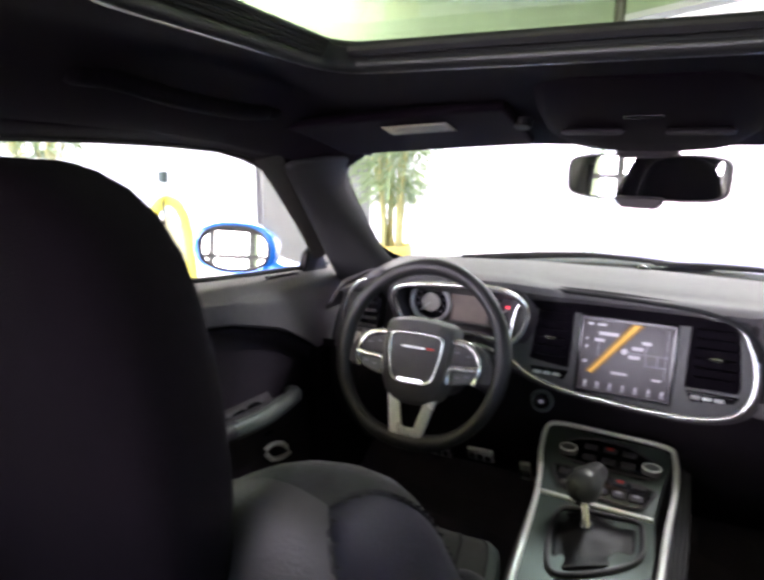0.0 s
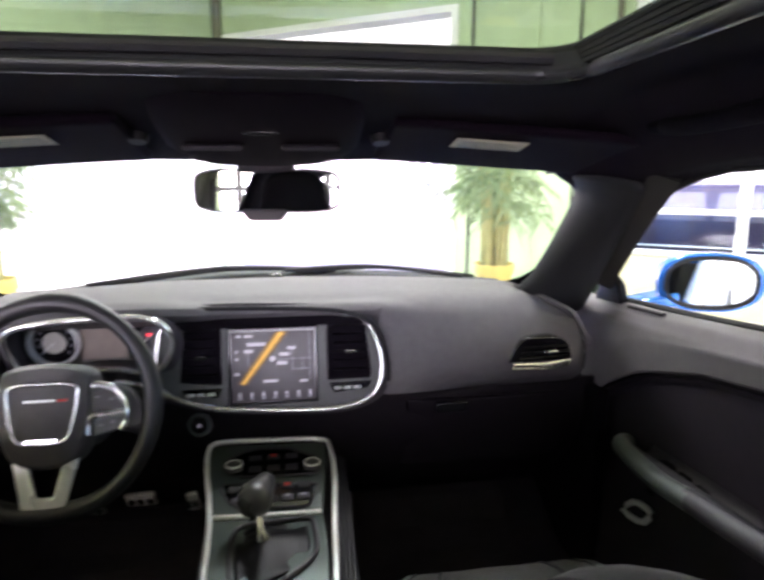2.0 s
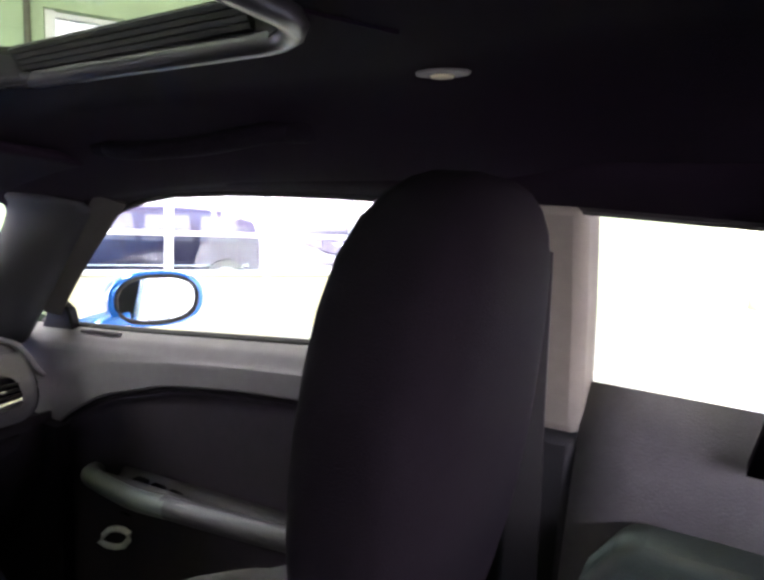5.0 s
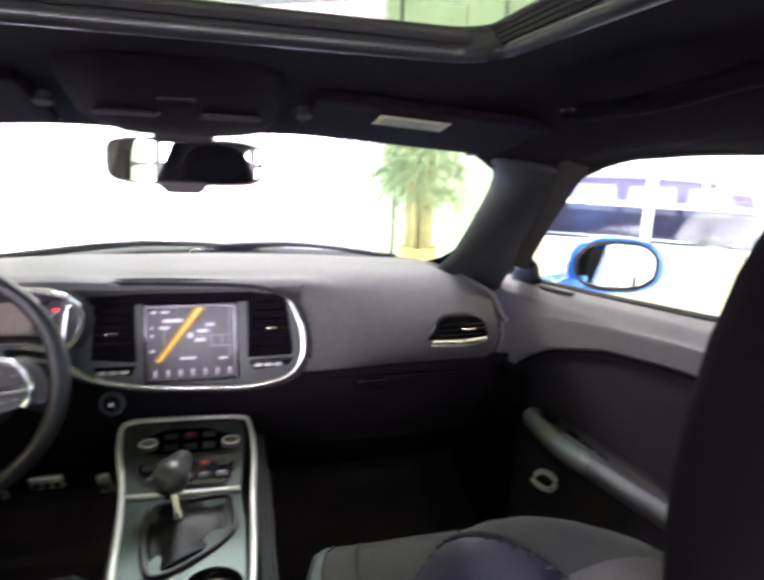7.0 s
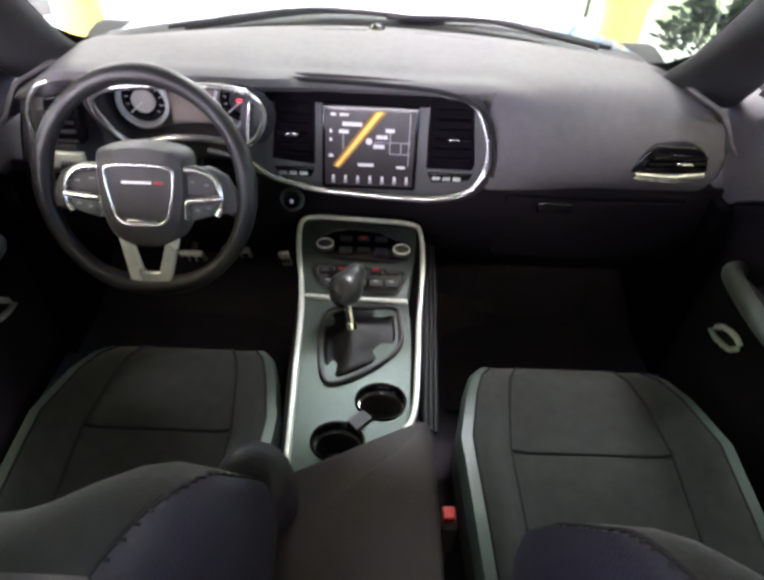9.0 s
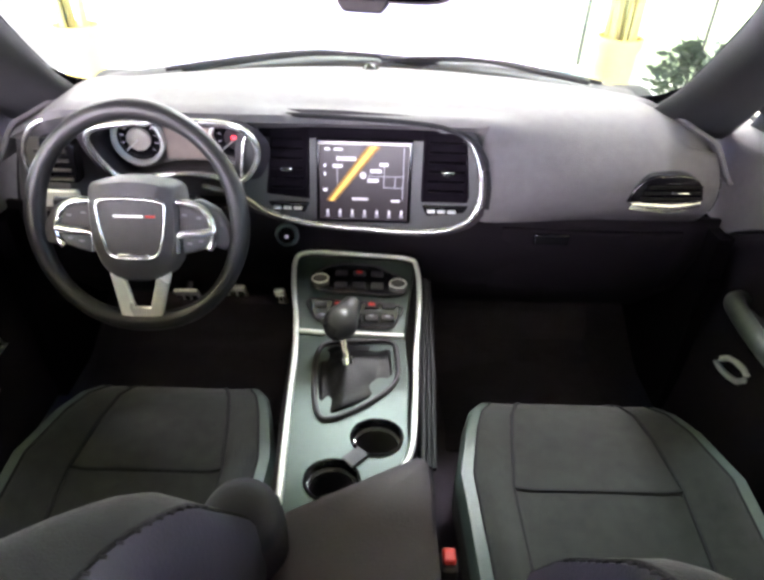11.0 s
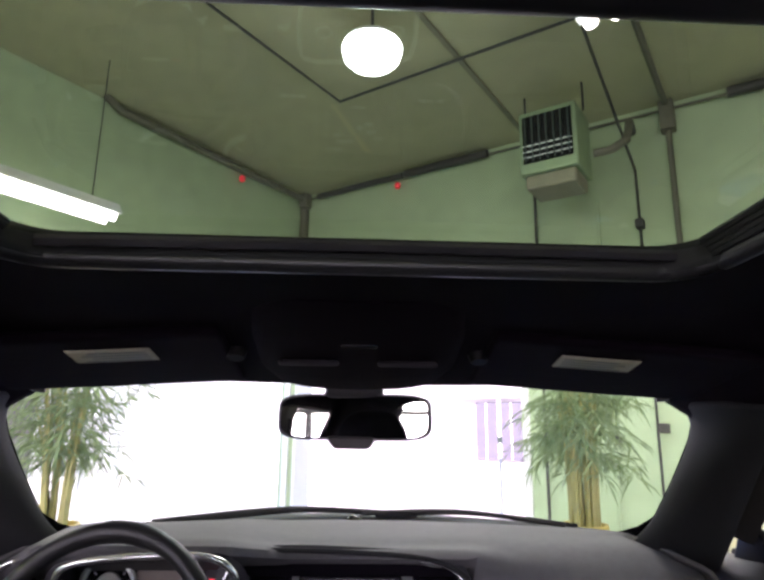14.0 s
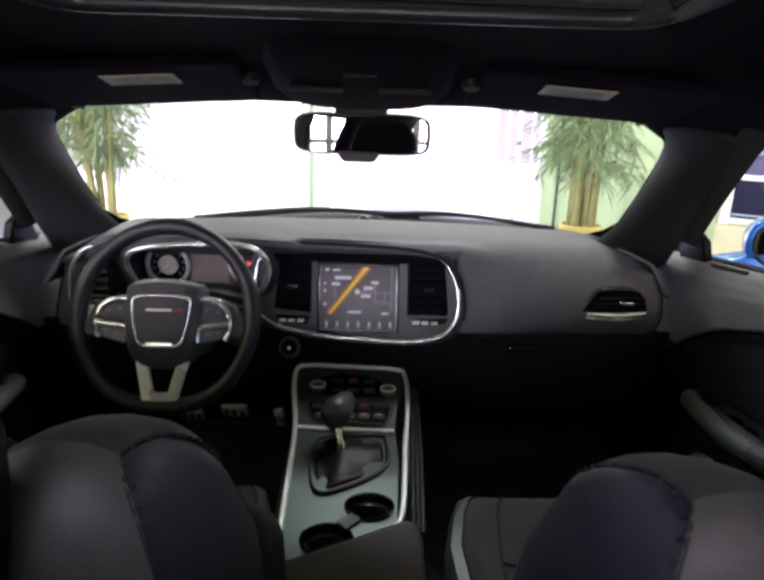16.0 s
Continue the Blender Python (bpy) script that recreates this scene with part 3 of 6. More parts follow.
# ---- bamboo plants ----
def bamboo(at, seed, n_stem, height, spread, twigs):
    rnd = random.Random(seed)
    plant = thing("bamboo_plant", "green bamboo plant with yellow canes in a tall yellow pot", "plant", "bamboo plants", at=at)
    part("pot", lathe((0, 0, 0), [(0.085, 0), (0.09, 0.02), (0.105, 0.58), (0.118, 0.60), (0.118, 0.65), (0.105, 0.65), (0.10, 0.62), (0.001, 0.62)], 28), "pot", plant, "tall glazed yellow pot")
    tips = []
    for i in range(n_stem):
        a, r = rnd.uniform(0, 6.28), rnd.uniform(0.02, 0.085)
        h = height * rnd.uniform(0.7, 1.05)
        base = Vector((r * math.cos(a), r * math.sin(a), 0.6))
        lean = Vector((math.cos(a), math.sin(a), 0)) * spread * rnd.uniform(0.1, 0.6)
        line = [base + lean * (k / 7) ** 1.6 + Vector((0, 0, (h - 0.6) * k / 7)) for k in range(8)]
        part("cane", tube(line, lambda t: 0.0125 * (1 - 0.6 * t), n=6), "stem", plant)
        for k in range(twigs):
            t = rnd.uniform(0.32, 1.0) ** 0.8
            idx = min(int(t * 7), 6)
            tips.append(line[idx].lerp(line[idx + 1], t * 7 - idx))
    bm = bmesh.new()
    for p in tips:
        a0 = rnd.uniform(0, 6.28)
        out = Vector((math.cos(a0), math.sin(a0), rnd.uniform(0.1, 0.7))).normalized()
        length = rnd.uniform(0.12, 0.34)
        twig = [p + out * length * k / 4 - Vector((0, 0, 0.55 * length * (k / 4) ** 2)) for k in range(5)]
        for q in twig[1:]:
            for _ in range(4):
                b = rnd.uniform(0, 6.28)
                v = (out * 0.6 + Vector((math.cos(b), math.sin(b), rnd.uniform(-1.3, 0.0)))).normalized()
                ln, wd = rnd.uniform(0.08, 0.17), rnd.uniform(0.0028, 0.0058)
                s = v.cross(Vector((rnd.random(), rnd.random(), rnd.random()))).normalized() * wd
                m1, m2 = q + v * ln * 0.35, q + v * ln * 0.7 - Vector((0, 0, 0.01))
                e = q + v * ln - Vector((0, 0, 0.045))
                vs = [bm.verts.new(c) for c in (q, m1 - s, m2 - s * 0.8, e, m2 + s * 0.8, m1 + s)]
                bm.faces.new(vs)
        tube(twig, 0.002, n=3, bm=bm)
    part("foliage", bm, "leaf", plant, "arching narrow bamboo leaves", smooth=False)["kind"] = "stuff"
    return plant


bamboo((-1.46, 2.05, 0), 3, 17, 1.72, 0.24, 6)
bamboo((1.22, 2.15, 0), 8, 25, 1.76, 0.13, 4)
bamboo((-3.0, 0.85, 0), 21, 9, 1.62, 0.3, 6)
sign = thing("yellow_arch_stand", "pale yellow arched floor stand by the windows", "stand", at=(-2.60, 1.38, 0))
part("arch", tube(smooth_line([Vector((0.69 * a, 0.72 * a, z)) for a, z in ((-0.115, 0.02), (-0.112, 0.5), (-0.098, 0.74), (-0.062, 0.86), (0, 0.905), (0.062, 0.86), (0.098, 0.74), (0.112, 0.5), (0.115, 0.02))]), 0.032, n=10), "pale_yellow", sign)
part("panel", prism([(-0.09, 0.3), (0.09, 0.3), (0.085, 0.72), (0.0, 0.84), (-0.085, 0.72)], lambda x, z: Vector((0.69 * x, 0.72 * x, z)), (0.012, -0.012, 0)), "cream", sign, "pale cream panel inside the arch", smooth=False)
part("hook", tube([(0.012, -0.03, 0.92), (0.012, -0.045, 0.90), (0.012, -0.045, 0.70)], 0.006, n=6), "pipe", sign, "dark hanging hook")
shr = thing("potted_shrub", "dark low potted shrub by the green wall", "plant", at=(1.78, 2.3, 0))
part("pot", lathe((0, 0, 0), [(0.11, 0), (0.15, 0.22), (0.16, 0.25), (0.001, 0.23)], 20), "pipe", shr)
rnd = random.Random(5)
bm = bmesh.new()
for _ in range(500):
    a, b, r = rnd.uniform(0, 6.28), rnd.uniform(-0.3, 1.5), rnd.uniform(0.1, 0.25)
    q = Vector((r * math.cos(a) * math.cos(b), r * math.sin(a) * math.cos(b), 0.36 + r * math.sin(b)))
    v = Vector((math.cos(a), math.sin(a), rnd.uniform(-0.3, 0.8))).normalized()
    s = v.cross(Vector((rnd.random(), rnd.random(), rnd.random()))).normalized() * 0.018
    ln = rnd.uniform(0.05, 0.1)
    bm.faces.new([bm.verts.new(c) for c in (q, q + v * ln * 0.5 - s, q + v * ln, q + v * ln * 0.5 + s)])
part("foliage", bm, "shrub", shr, "small dark leaves", smooth=False)["kind"] = "stuff"

# ---- the car: x to the passenger side, y to the nose ----
def base_y(x):
    return 0.30 - 0.80 * x * x


# body shell
body = tagged(new("car_body"), "bright blue two-door coupe body around the cabin", "car body", kind="structure")


def hood_pt(u, v):
    x = -0.82 + 1.64 * u
    y = base_y(min(abs(x), 0.44)) + 0.05 + v * (1.95 - base_y(min(abs(x), 0.44)) - 0.1 * (x / 0.8) ** 2)
    z = 0.835 - 0.10 * v - 0.13 * v ** 4 - 0.07 * (x / 0.82) ** 2
    return Vector((x, y, z))


part("hood", surf(hood_pt, 32, 16), "paint", body, solid=0.02)
for sx in (-1, 1):
    def fender(u, v, sx=sx):
        y = -0.1 + 2.0 * u
        a = v * math.pi / 2
        return Vector((sx * (0.82 + 0.11 * math.sin(a)), y, 0.742 - 0.10 * u - 0.14 * u ** 6 - 0.55 * v ** 1.5 * (1 - 0.15 * u)))
    part("fender", surf(fender, 16, 8), "paint", body, solid=0.015)

    def side_skin(u, v, sx=sx):
        y = -0.1 - 2.7 * u
        z = lerp_table(u, [(0, 0.87), (0.35, 0.93), (0.6, 0.98), (1, 0.95)]) - 0.68 * v
        return Vector((sx * (0.80 + 0.14 * math.sin(math.pi * min(v * 0.9 + 0.12, 1)) ** 0.7), y, z))
    part("side_panel", surf(side_skin, 24, 10), "paint", body, solid=0.01)
    for wy in (1.05, -1.9):
        wheel = part("wheel", disc((sx * 0.72, wy, 0.35), (sx, 0, 0), 0.35, 0.22, 32), "rubber", body, "black tyre")
        part("rim", disc((sx * 0.945, wy, 0.35), (sx, 0, 0), 0.24, 0.01, 24), "graphite", wheel)
part("nose", loft([[Vector((x, y, z)) for x, z in ((-0.9, 0.3), (0.9, 0.3), (0.88, 0.53), (-0.88, 0.53))] for y in (1.75, 2.0)]), "paint", body, bevel=0.06)
part("underbody", box((1.5, 4.4, 0.04), (0, -0.5, 0.22)), "dark", body, smooth=False)
part("firewall", box((1.3, 0.04, 0.55), (0, 0.40, 0.50)), "dark", body, smooth=False)


def head_z(x, y):
    z = lerp_table(-y, [(0.02, 1.195), (0.1, 1.215), (0.3, 1.258), (0.45, 1.278), (0.6, 1.29), (0.95, 1.30), (1.05, 1.318), (1.5, 1.318), (1.87, 1.24)])
    return z - 0.085 * step(0.44, 0.63, abs(x)) ** 1.2


def roof_pt(u, v):
    x = -0.64 + 1.28 * u
    y = -0.02 - 1.85 * v - 0.06 * (x / 0.64) ** 2
    z = lerp_table(-y, [(0.0, 1.24), (0.15, 1.262), (0.4, 1.289), (0.6, 1.302), (0.95, 1.318), (1.1, 1.34), (1.5, 1.345), (1.87, 1.27)]) - 0.07 * abs(x / 0.64) ** 3
    return Vector((x, y, max(z, head_z(x, y) + 0.014)))


SR = (0.318, -0.580, -0.914)  # sunroof half width, front, rear


def in_roof_hole(u, v):
    p = roof_pt(u, v)
    return abs(p.x) < SR[0] + 0.03 and SR[2] - 0.03 < p.y < SR[1] + 0.03


part("roof_skin", surf(roof_pt, 64, 92, in_roof_hole), "paint", body, solid=0.01, offset=1)
part("trunk", loft([[Vector((x, y, z)) for x, z in ((-0.85, 0.3), (0.85, 0.3), (0.8, 0.95), (-0.8, 0.95))] for y in (-2.35, -2.9)]), "paint", body, bevel=0.06)

# windscreen frame: black band, wipers
windscreen = thing("windscreen", "clear curved windscreen with a black edge band", "windscreen")


def ws_pt(u, v, inset=0.0):
    # u across, v from base to header
    x0 = (-1 + 2 * u)
    xb, xt = 0.64 * x0, 0.60 * x0
    pb = Vector((xb, base_y(xb) + 0.05, 0.915 + 0.02 * x0 * x0))
    pt = Vector((xt, -0.03 - 0.07 * x0 * x0, 1.235 - 0.035 * x0 * x0))
    return pb.lerp(pt, v)


ws_glass = part("glass", surf(ws_pt, 24, 8), "glass", windscreen, "clear glass")
ws_glass.visible_shadow = False
part("lower_band", surf(lambda u, v: ws_pt(0.13 + 0.74 * u, -0.03 + 0.045 * v) + Vector((0, -0.006, 0)), 32, 2), "gloss", windscreen, "black printed band")
for sx in (-1, 1):
    # printed band at the sides, with rounded corners
    part("side_band", surf(lambda u, v: ws_pt(0.5 + sx * 0.5 * lerp_table(u, [(0, lerp_table(v, [(0, 0.76), (0.03, 0.815), (0.08, 0.86), (0.16, 0.895), (0.4, 0.925), (0.7, 0.96), (0.8, 0.965), (0.87, 0.955), (0.92, 0.925), (0.96, 0.86), (1.0, 0.70)])), (1, 0.985)]), v) + Vector((0, -0.004, -0.002)), 4, 48), "gloss", windscreen, "black printed band")
wip = thing("wiper_pair", "black windscreen wipers resting at the glass base", "wipers")
for a, b in (((-0.42, 0.2), (0.12, 0.355)), ((0.02, 0.34), (0.45, 0.2))):
    arm = [(a[0], base_y(a[0]) + 0.06, 0.935), ((a[0] + b[0]) / 2, base_y((a[0] + b[0]) / 2) + 0.075, 0.945), (b[0], base_y(b[0]) + 0.07, 0.935)]
    part("arm", tube(smooth_line(arm), 0.0055, n=6), "dark", wip)
    part("blade", tube(smooth_line([Vector(p) + Vector((0.03, 0.012, -0.005)) for p in arm]), 0.004, n=6, flat=1.6), "rubber", wip)
part("cowl", surf(lambda u, v: Vector(((-0.53 + 1.06 * u), base_y(-0.53 + 1.06 * u) + 0.055 + 0.10 * v, 0.917 + 0.013 * math.sin(v * 3.1))), 32, 4), "dark", wip, "black plastic cowl", solid=0.01)

# headliner with the sunroof opening
headliner = tagged(new("headliner"), "dark fabric headliner round the sunroof opening", "headliner", kind="structure")


def head_pt(u, v):
    x = -0.615 + 1.23 * u
    y = -0.06 - 1.8 * v - 0.05 * (x / 0.6) ** 2
    return Vector((x, y, head_z(x, y)))


def in_head_hole(u, v):
    p = head_pt(u, v)
    return abs(p.x) < SR[0] + 0.015 and SR[2] - 0.015 < p.y < SR[1] + 0.015


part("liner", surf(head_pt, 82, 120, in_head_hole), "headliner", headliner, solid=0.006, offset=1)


def round_rect(w, f, r, rad, z, n=5):
    pts = []
    for cx, cy, a0 in ((w - rad, f - rad, 0), (-w + rad, f - rad, 90), (-w + rad, r + rad, 180), (w - rad, r + rad, 270)):
        for k in range(n + 1):
            a = radians(a0 + 90 * k / n)
            pts.append(Vector((cx + rad * math.cos(a), cy + rad * math.sin(a), z)))
    return pts


sunroof = thing("sunroof", "open-shade glass sunroof with dark rounded trim", "sunroof")
trim = [p + Vector((0, 0, head_z(p.x, p.y) - 0.004)) for p in round_rect(SR[0] + 0.012, SR[1] + 0.012, SR[2] - 0.012, 0.05, 0)]
part("trim_ring", tube(trim, 0.0095, True, 10, 1.0), "rail", sunroof, "dark rounded trim rim")
wall_rings = [[p + Vector((0, 0, head_z(p.x, p.y) - 0.006 + h)) for p in round_rect(SR[0] + 0.008, SR[1] + 0.008, SR[2] - 0.008, 0.05, 0)] for h in (0.0, 0.008, 0.018, 0.026)]
part("well", loft(wall_rings, caps=False), "rubber", sunroof, solid=0.004)
for sx in (-1, 1):
    for k in range(4):
        x = sx * (SR[0] + 0.002 - 0.003 * k)
        part("rail_rib", tube([(x, SR[1] - 0.03, 1.292 + 0.004 * k), (x, SR[2] + 0.04, 1.302 + 0.004 * k)], 0.0035, n=6), "rubber", sunroof)
for ax in (-1, 1):
    for f, e in ((SR[1], 1), (SR[2], -1)):
        px, py = SR[0] + 0.012 - 0.05, f + e * (0.012 - 0.05)
        arc = [(ax * (px + 0.047 * math.cos(radians(9 * k))), py + e * 0.047 * math.sin(radians(9 * k))) for k in range(11)]
        part("corner_trim", prism(arc + [(ax * (SR[0] + 0.045), f + e * 0.045)], lambda x, y: Vector((x, y, head_z(x, y) - 0.003)), (0, 0, 0.014)), "headliner", sunroof, smooth=False)
part("front_seal", tube(smooth_line([(-SR[0] + 0.02, SR[1] - 0.004, 1.296), (0, SR[1] - 0.002, 1.298), (SR[0] - 0.02, SR[1] - 0.004, 1.296)]), 0.006, n=6), "dark", sunroof)
pane = part("pane", surf(lambda u, v: Vector(((-1 + 2 * u) * (SR[0] + 0.024), SR[1] + 0.024 + v * (SR[2] - SR[1] - 0.048), 1.301 + 0.016 * v)), 4, 4), "roof_glass", sunroof, "grey tinted roof glass")

# sun visors
for sx in (-1, 1):
    visor = thing("sun_visor", "dark fabric sun visor folded up with a paper label", "sun visor", "sun visors", at=(sx * 0.37, -0.25, 1.23))
    o = visor.location

    def vpt(u, v, sx=sx, o=o):
        x = sx * (0.185 + 0.375 * u)
        y = -0.115 - 0.22 * v - 0.03 * u * u + 0.02 * math.sin(u * 3)
        return Vector((x, y, head_z(x * 0.8, y) + 0.001 - 0.03 * u * u)) - o

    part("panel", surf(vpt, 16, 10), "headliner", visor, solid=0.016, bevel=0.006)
    lab = surf(lambda u, v: vpt(0.27 + 0.30 * u, 0.65 + 0.22 * v) + Vector((0, 0, -0.0215)), 6, 3)
    part("label", lab, "label", visor, "cream paper warning label", solid=0.001)
    for k in range(4):
        bar = surf(lambda u, v, k=k: vpt(0.29 + (0.24 - 0.03 * (k % 2)) * u, 0.68 + 0.045 * k + 0.016 * v) + Vector((0, 0, -0.0228)), 4, 1)
        part("print_bar", bar, "graphite", visor, "grey line of small print", smooth=False)
    part("clip", disc(vpt(-0.02, 0.58) + Vector((0, 0, -0.008)), (0, -0.35, -1), 0.016, 0.012, 18, 0.012), "boot", visor, "round black visor clip")
    part("pivot", tube(smooth_line([Vector((sx * 0.52, -0.13, 1.225)) - o, Vector((sx * 0.53, -0.115, 1.198)) - o, Vector((sx * 0.51, -0.105, 1.192)) - o]), 0.012, n=8), "dark", visor)
    part("pivot_cap", disc(Vector((sx * 0.53, -0.118, 1.199)) - o, (0, -1, -0.3), 0.012, 0.012, 14, 0.009), "satin", visor)

# overhead console and mirror
over = thing("overhead_console", "dark overhead console between the visors", "console", at=(0, -0.2, 1.23))
rings = []
for y, w, d in ((-0.44, 0.10, 0.004), (-0.40, 0.135, 0.016), (-0.30, 0.15, 0.026), (-0.18, 0.155, 0.026), (-0.09, 0.135, 0.018), (-0.05, 0.11, 0.006)):
    z = head_z(0, y)
    rings.append([Vector((w * c, y + 0.2, z - 1.23 + 0.01 - (d + 0.01) * max(s, 0) ** 0.6)) for c, s in ((math.cos(math.pi * k / 12), math.sin(math.pi * k / 12)) for k in range(13))])
part("housing", loft(rings), "headliner", over)
for x in (-0.07, 0.07):
    part("reading_lamp", box((0.085, 0.06, 0.008), (x, -0.05, head_z(0, -0.25) - 1.23 - 0.024), pose(0, 0, 0, 8)), "dark", over, "dark reading lamp lens", bevel=0.004)
part("button", box((0.05, 0.02, 0.008), (0, -0.12, head_z(0, -0.32) - 1.23 - 0.022)), "gloss", over, bevel=0.003)

mirror = thing("rear_view_mirror", "black framed rear-view mirror on a stalk", "mirror", at=(-0.005, -0.02, 1.150))


def mir_ring(scale, y, dz=0.0):
    pts = []
    for k in range(32):
        a = 2 * math.pi * k / 32
        c, s = math.cos(a), math.sin(a)
        pts.append(Vector((0.141 * scale * abs(c) ** 0.36 * (1 if c > 0 else -1), y, 0.0415 * (scale if scale > 1 else 1 - (1 - scale) * 2.2) * abs(s) ** 0.42 * (1 if s > 0 else -1) + dz)))
    return pts


tilt = pose(0, 0, 0, 0.2, 0, 0) @ Matrix.Rotation(radians(-11.2), 4, "Z")
hs = loft([[tilt @ p for p in mir_ring(0.6, 0.035)], [tilt @ p for p in mir_ring(0.95, 0.022)], [tilt @ p for p in mir_ring(1.0, 0.0)], [tilt @ p for p in mir_ring(0.98, -0.008)], [tilt @ p for p in mir_ring(0.95, -0.008)], [tilt @ p for p in mir_ring(0.95, -0.003)]])
part("housing", hs, "dark", mirror)
part("glass", loft([[tilt @ p for p in mir_ring(0.948, -0.0035)], [tilt @ p for p in mir_ring(0.948, -0.0055)]]), "mirror", mirror, "silvered mirror glass", smooth=False)
part("button_pod", loft([[tilt @ Vector((x * k, y, z)) for x, y in ((-0.046, -0.012), (0.038, -0.012), (0.038, 0.012), (-0.046, 0.012))] for k, z in ((1.0, -0.034), (0.98, -0.043), (0.72, -0.056))]), "dark", mirror, bevel=0.004)
part("stalk", tube([(0, 0.03, 0.01), (0, 0.045, 0.04), (0, 0.02, 0.075)], 0.016, n=10), "dark", mirror)
part("sensor_cover", loft([[Vector((sx * w, y, z)) for sx, z in ((-1, z0), (1, z0), (1, z1), (-1, z1))] for y, w, z0, z1 in ((-0.02, 0.05, 0.035, 0.07), (0.03, 0.055, 0.03, 0.08), (0.05, 0.04, 0.04, 0.08))]), "dark", mirror, bevel=0.01)

# ---- dashboard ----
dash = thing("dashboard", "charcoal soft-touch dashboard with a curved brow", "dashboard", at=(0, 0, 0))


def dash_profile(x):
    yb = base_y(x) + 0.02
    zb = 0.917 + 0.02 * (min(abs(x), 0.56) / 0.6) ** 2 - 0.05 * step(0.53, 0.68, abs(x))
    brow = step(-0.62, -0.48, x) * (1 - step(-0.24, -0.10, x))
    rec = max(step(-0.56, -0.53, x) * (1 - step(0.206, 0.218, x)), 0)
    pas = step(0.2, 0.3, x)
    edge = step(0.50, 0.68, abs(x))
    tuck = step(0.632, 0.674, abs(x))
    z2 = 0.93 + 0.018 * brow - 0.05 * edge
    pts = [(yb, zb), (yb * 0.6 + 0.03, 0.930 + 0.006 * brow - 0.045 * edge), (0.085, z2 - 0.004)]
    pts += [(0.035 - 0.05 * brow, z2 - 0.012 + 0.004 * brow), (0.004 - 0.06 * brow - 0.012 * (1 - pas) * (1 - brow), z2 - 0.03 + 0.012 * brow + 0.012 * (1 - pas) * (1 - brow))]
    flow = 1 - step(0.2, 0.46, x)
    for z, yp in ((0.878, -0.02), (0.854, -0.041), (0.830, -0.055), (0.806, -0.056), (0.781, -0.046), (0.758, -0.026), (0.738, 0.002)):
        yp = yp + (-0.012 - 0.03 * (0.87 - z) / 0.13 + 0.006 - yp) * flow * 0.9
        yr = 0.05 if 0.73 < z < 0.9 else 0.0
        pts.append((yp + (yr - yp) * rec + 0.02 * edge * (1 - rec) + tuck * lerp_table(z, [(0.73, 0.02), (0.80, 0.05), (0.88, 0.10)]), z - 0.012 * edge))
    return [(y + (0.07 * tuck if k in (3, 4) else 0), z - (0.06, 0.06, 0.055, 0.05, 0.035, 0.02, 0.01, 0, 0, 0, 0, 0)[k] * tuck) for k, (y, z) in enumerate(pts)]


def dash_pt(u, v):
    x = -0.668 + 1.336 * u
    pr = dash_profile(x)
    f = v * (len(pr) - 1)
    i = min(int(f), len(pr) - 2)
    t = f - i
    a, b, c, d = pr[max(i - 1, 0)], pr[i], pr[i + 1], pr[min(i + 2, len(pr) - 1)]
    cr = lambda k: 0.5 * (2 * b[k] + (c[k] - a[k]) * t + (2 * a[k] - 5 * b[k] + 4 * c[k] - d[k]) * t * t + (3 * b[k] - a[k] - 3 * c[k] + d[k]) * t ** 3)
    return Vector((x, cr(0), cr(1)))


part("upper_pad", surf(dash_pt, 130, 44), "dash", dash, "charcoal grained soft vinyl pad", solid=0.008)
for u in (0.0, 1.0):
    part("end_seam", tube([dash_pt(u, k / 40) + Vector((0.004 * (2 * u - 1), -0.002, 0.001)) for k in range(6, 41)], 0.0065, n=8), "seam", dash, "dark gap between dashboard and door")
# lower dash parts carry the shade under the pad in their colour
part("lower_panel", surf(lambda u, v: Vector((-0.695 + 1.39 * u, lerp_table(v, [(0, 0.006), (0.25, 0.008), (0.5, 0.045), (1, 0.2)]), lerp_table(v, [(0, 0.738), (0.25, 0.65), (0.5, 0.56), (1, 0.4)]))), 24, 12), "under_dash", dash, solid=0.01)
part("glove_box", surf(lambda u, v: Vector((0.27 + 0.36 * u, -0.008 + 0.045 * v + 0.010 * (2 * u - 1) ** 2, 0.712 - 0.17 * v)), 10, 6), "under_dash", dash, "glove box lid, shade under the dash in its black", solid=0.012, bevel=0.004)
gl = part("glove_latch", box((0.07, 0.014, 0.024), (0.365, -0.018, 0.694)), "gloss", dash, bevel=0.004)
for x0, x1 in ((-0.25, -0.02), (0.08, 0.34)):
    part("defrost_slot", tube(smooth_line([((x0 + (x1 - x0) * k / 4), base_y(x0 + (x1 - x0) * k / 4) - 0.045, 0.9345) for k in range(5)]), 0.005, n=6, flat=0.5), "dark", dash)
part("sensor_bump", lathe((0, base_y(0) - 0.02, 0.928), [(0.018, 0), (0.016, 0.008), (0.008, 0.014), (0.001, 0.015)], 16), "gloss", dash)


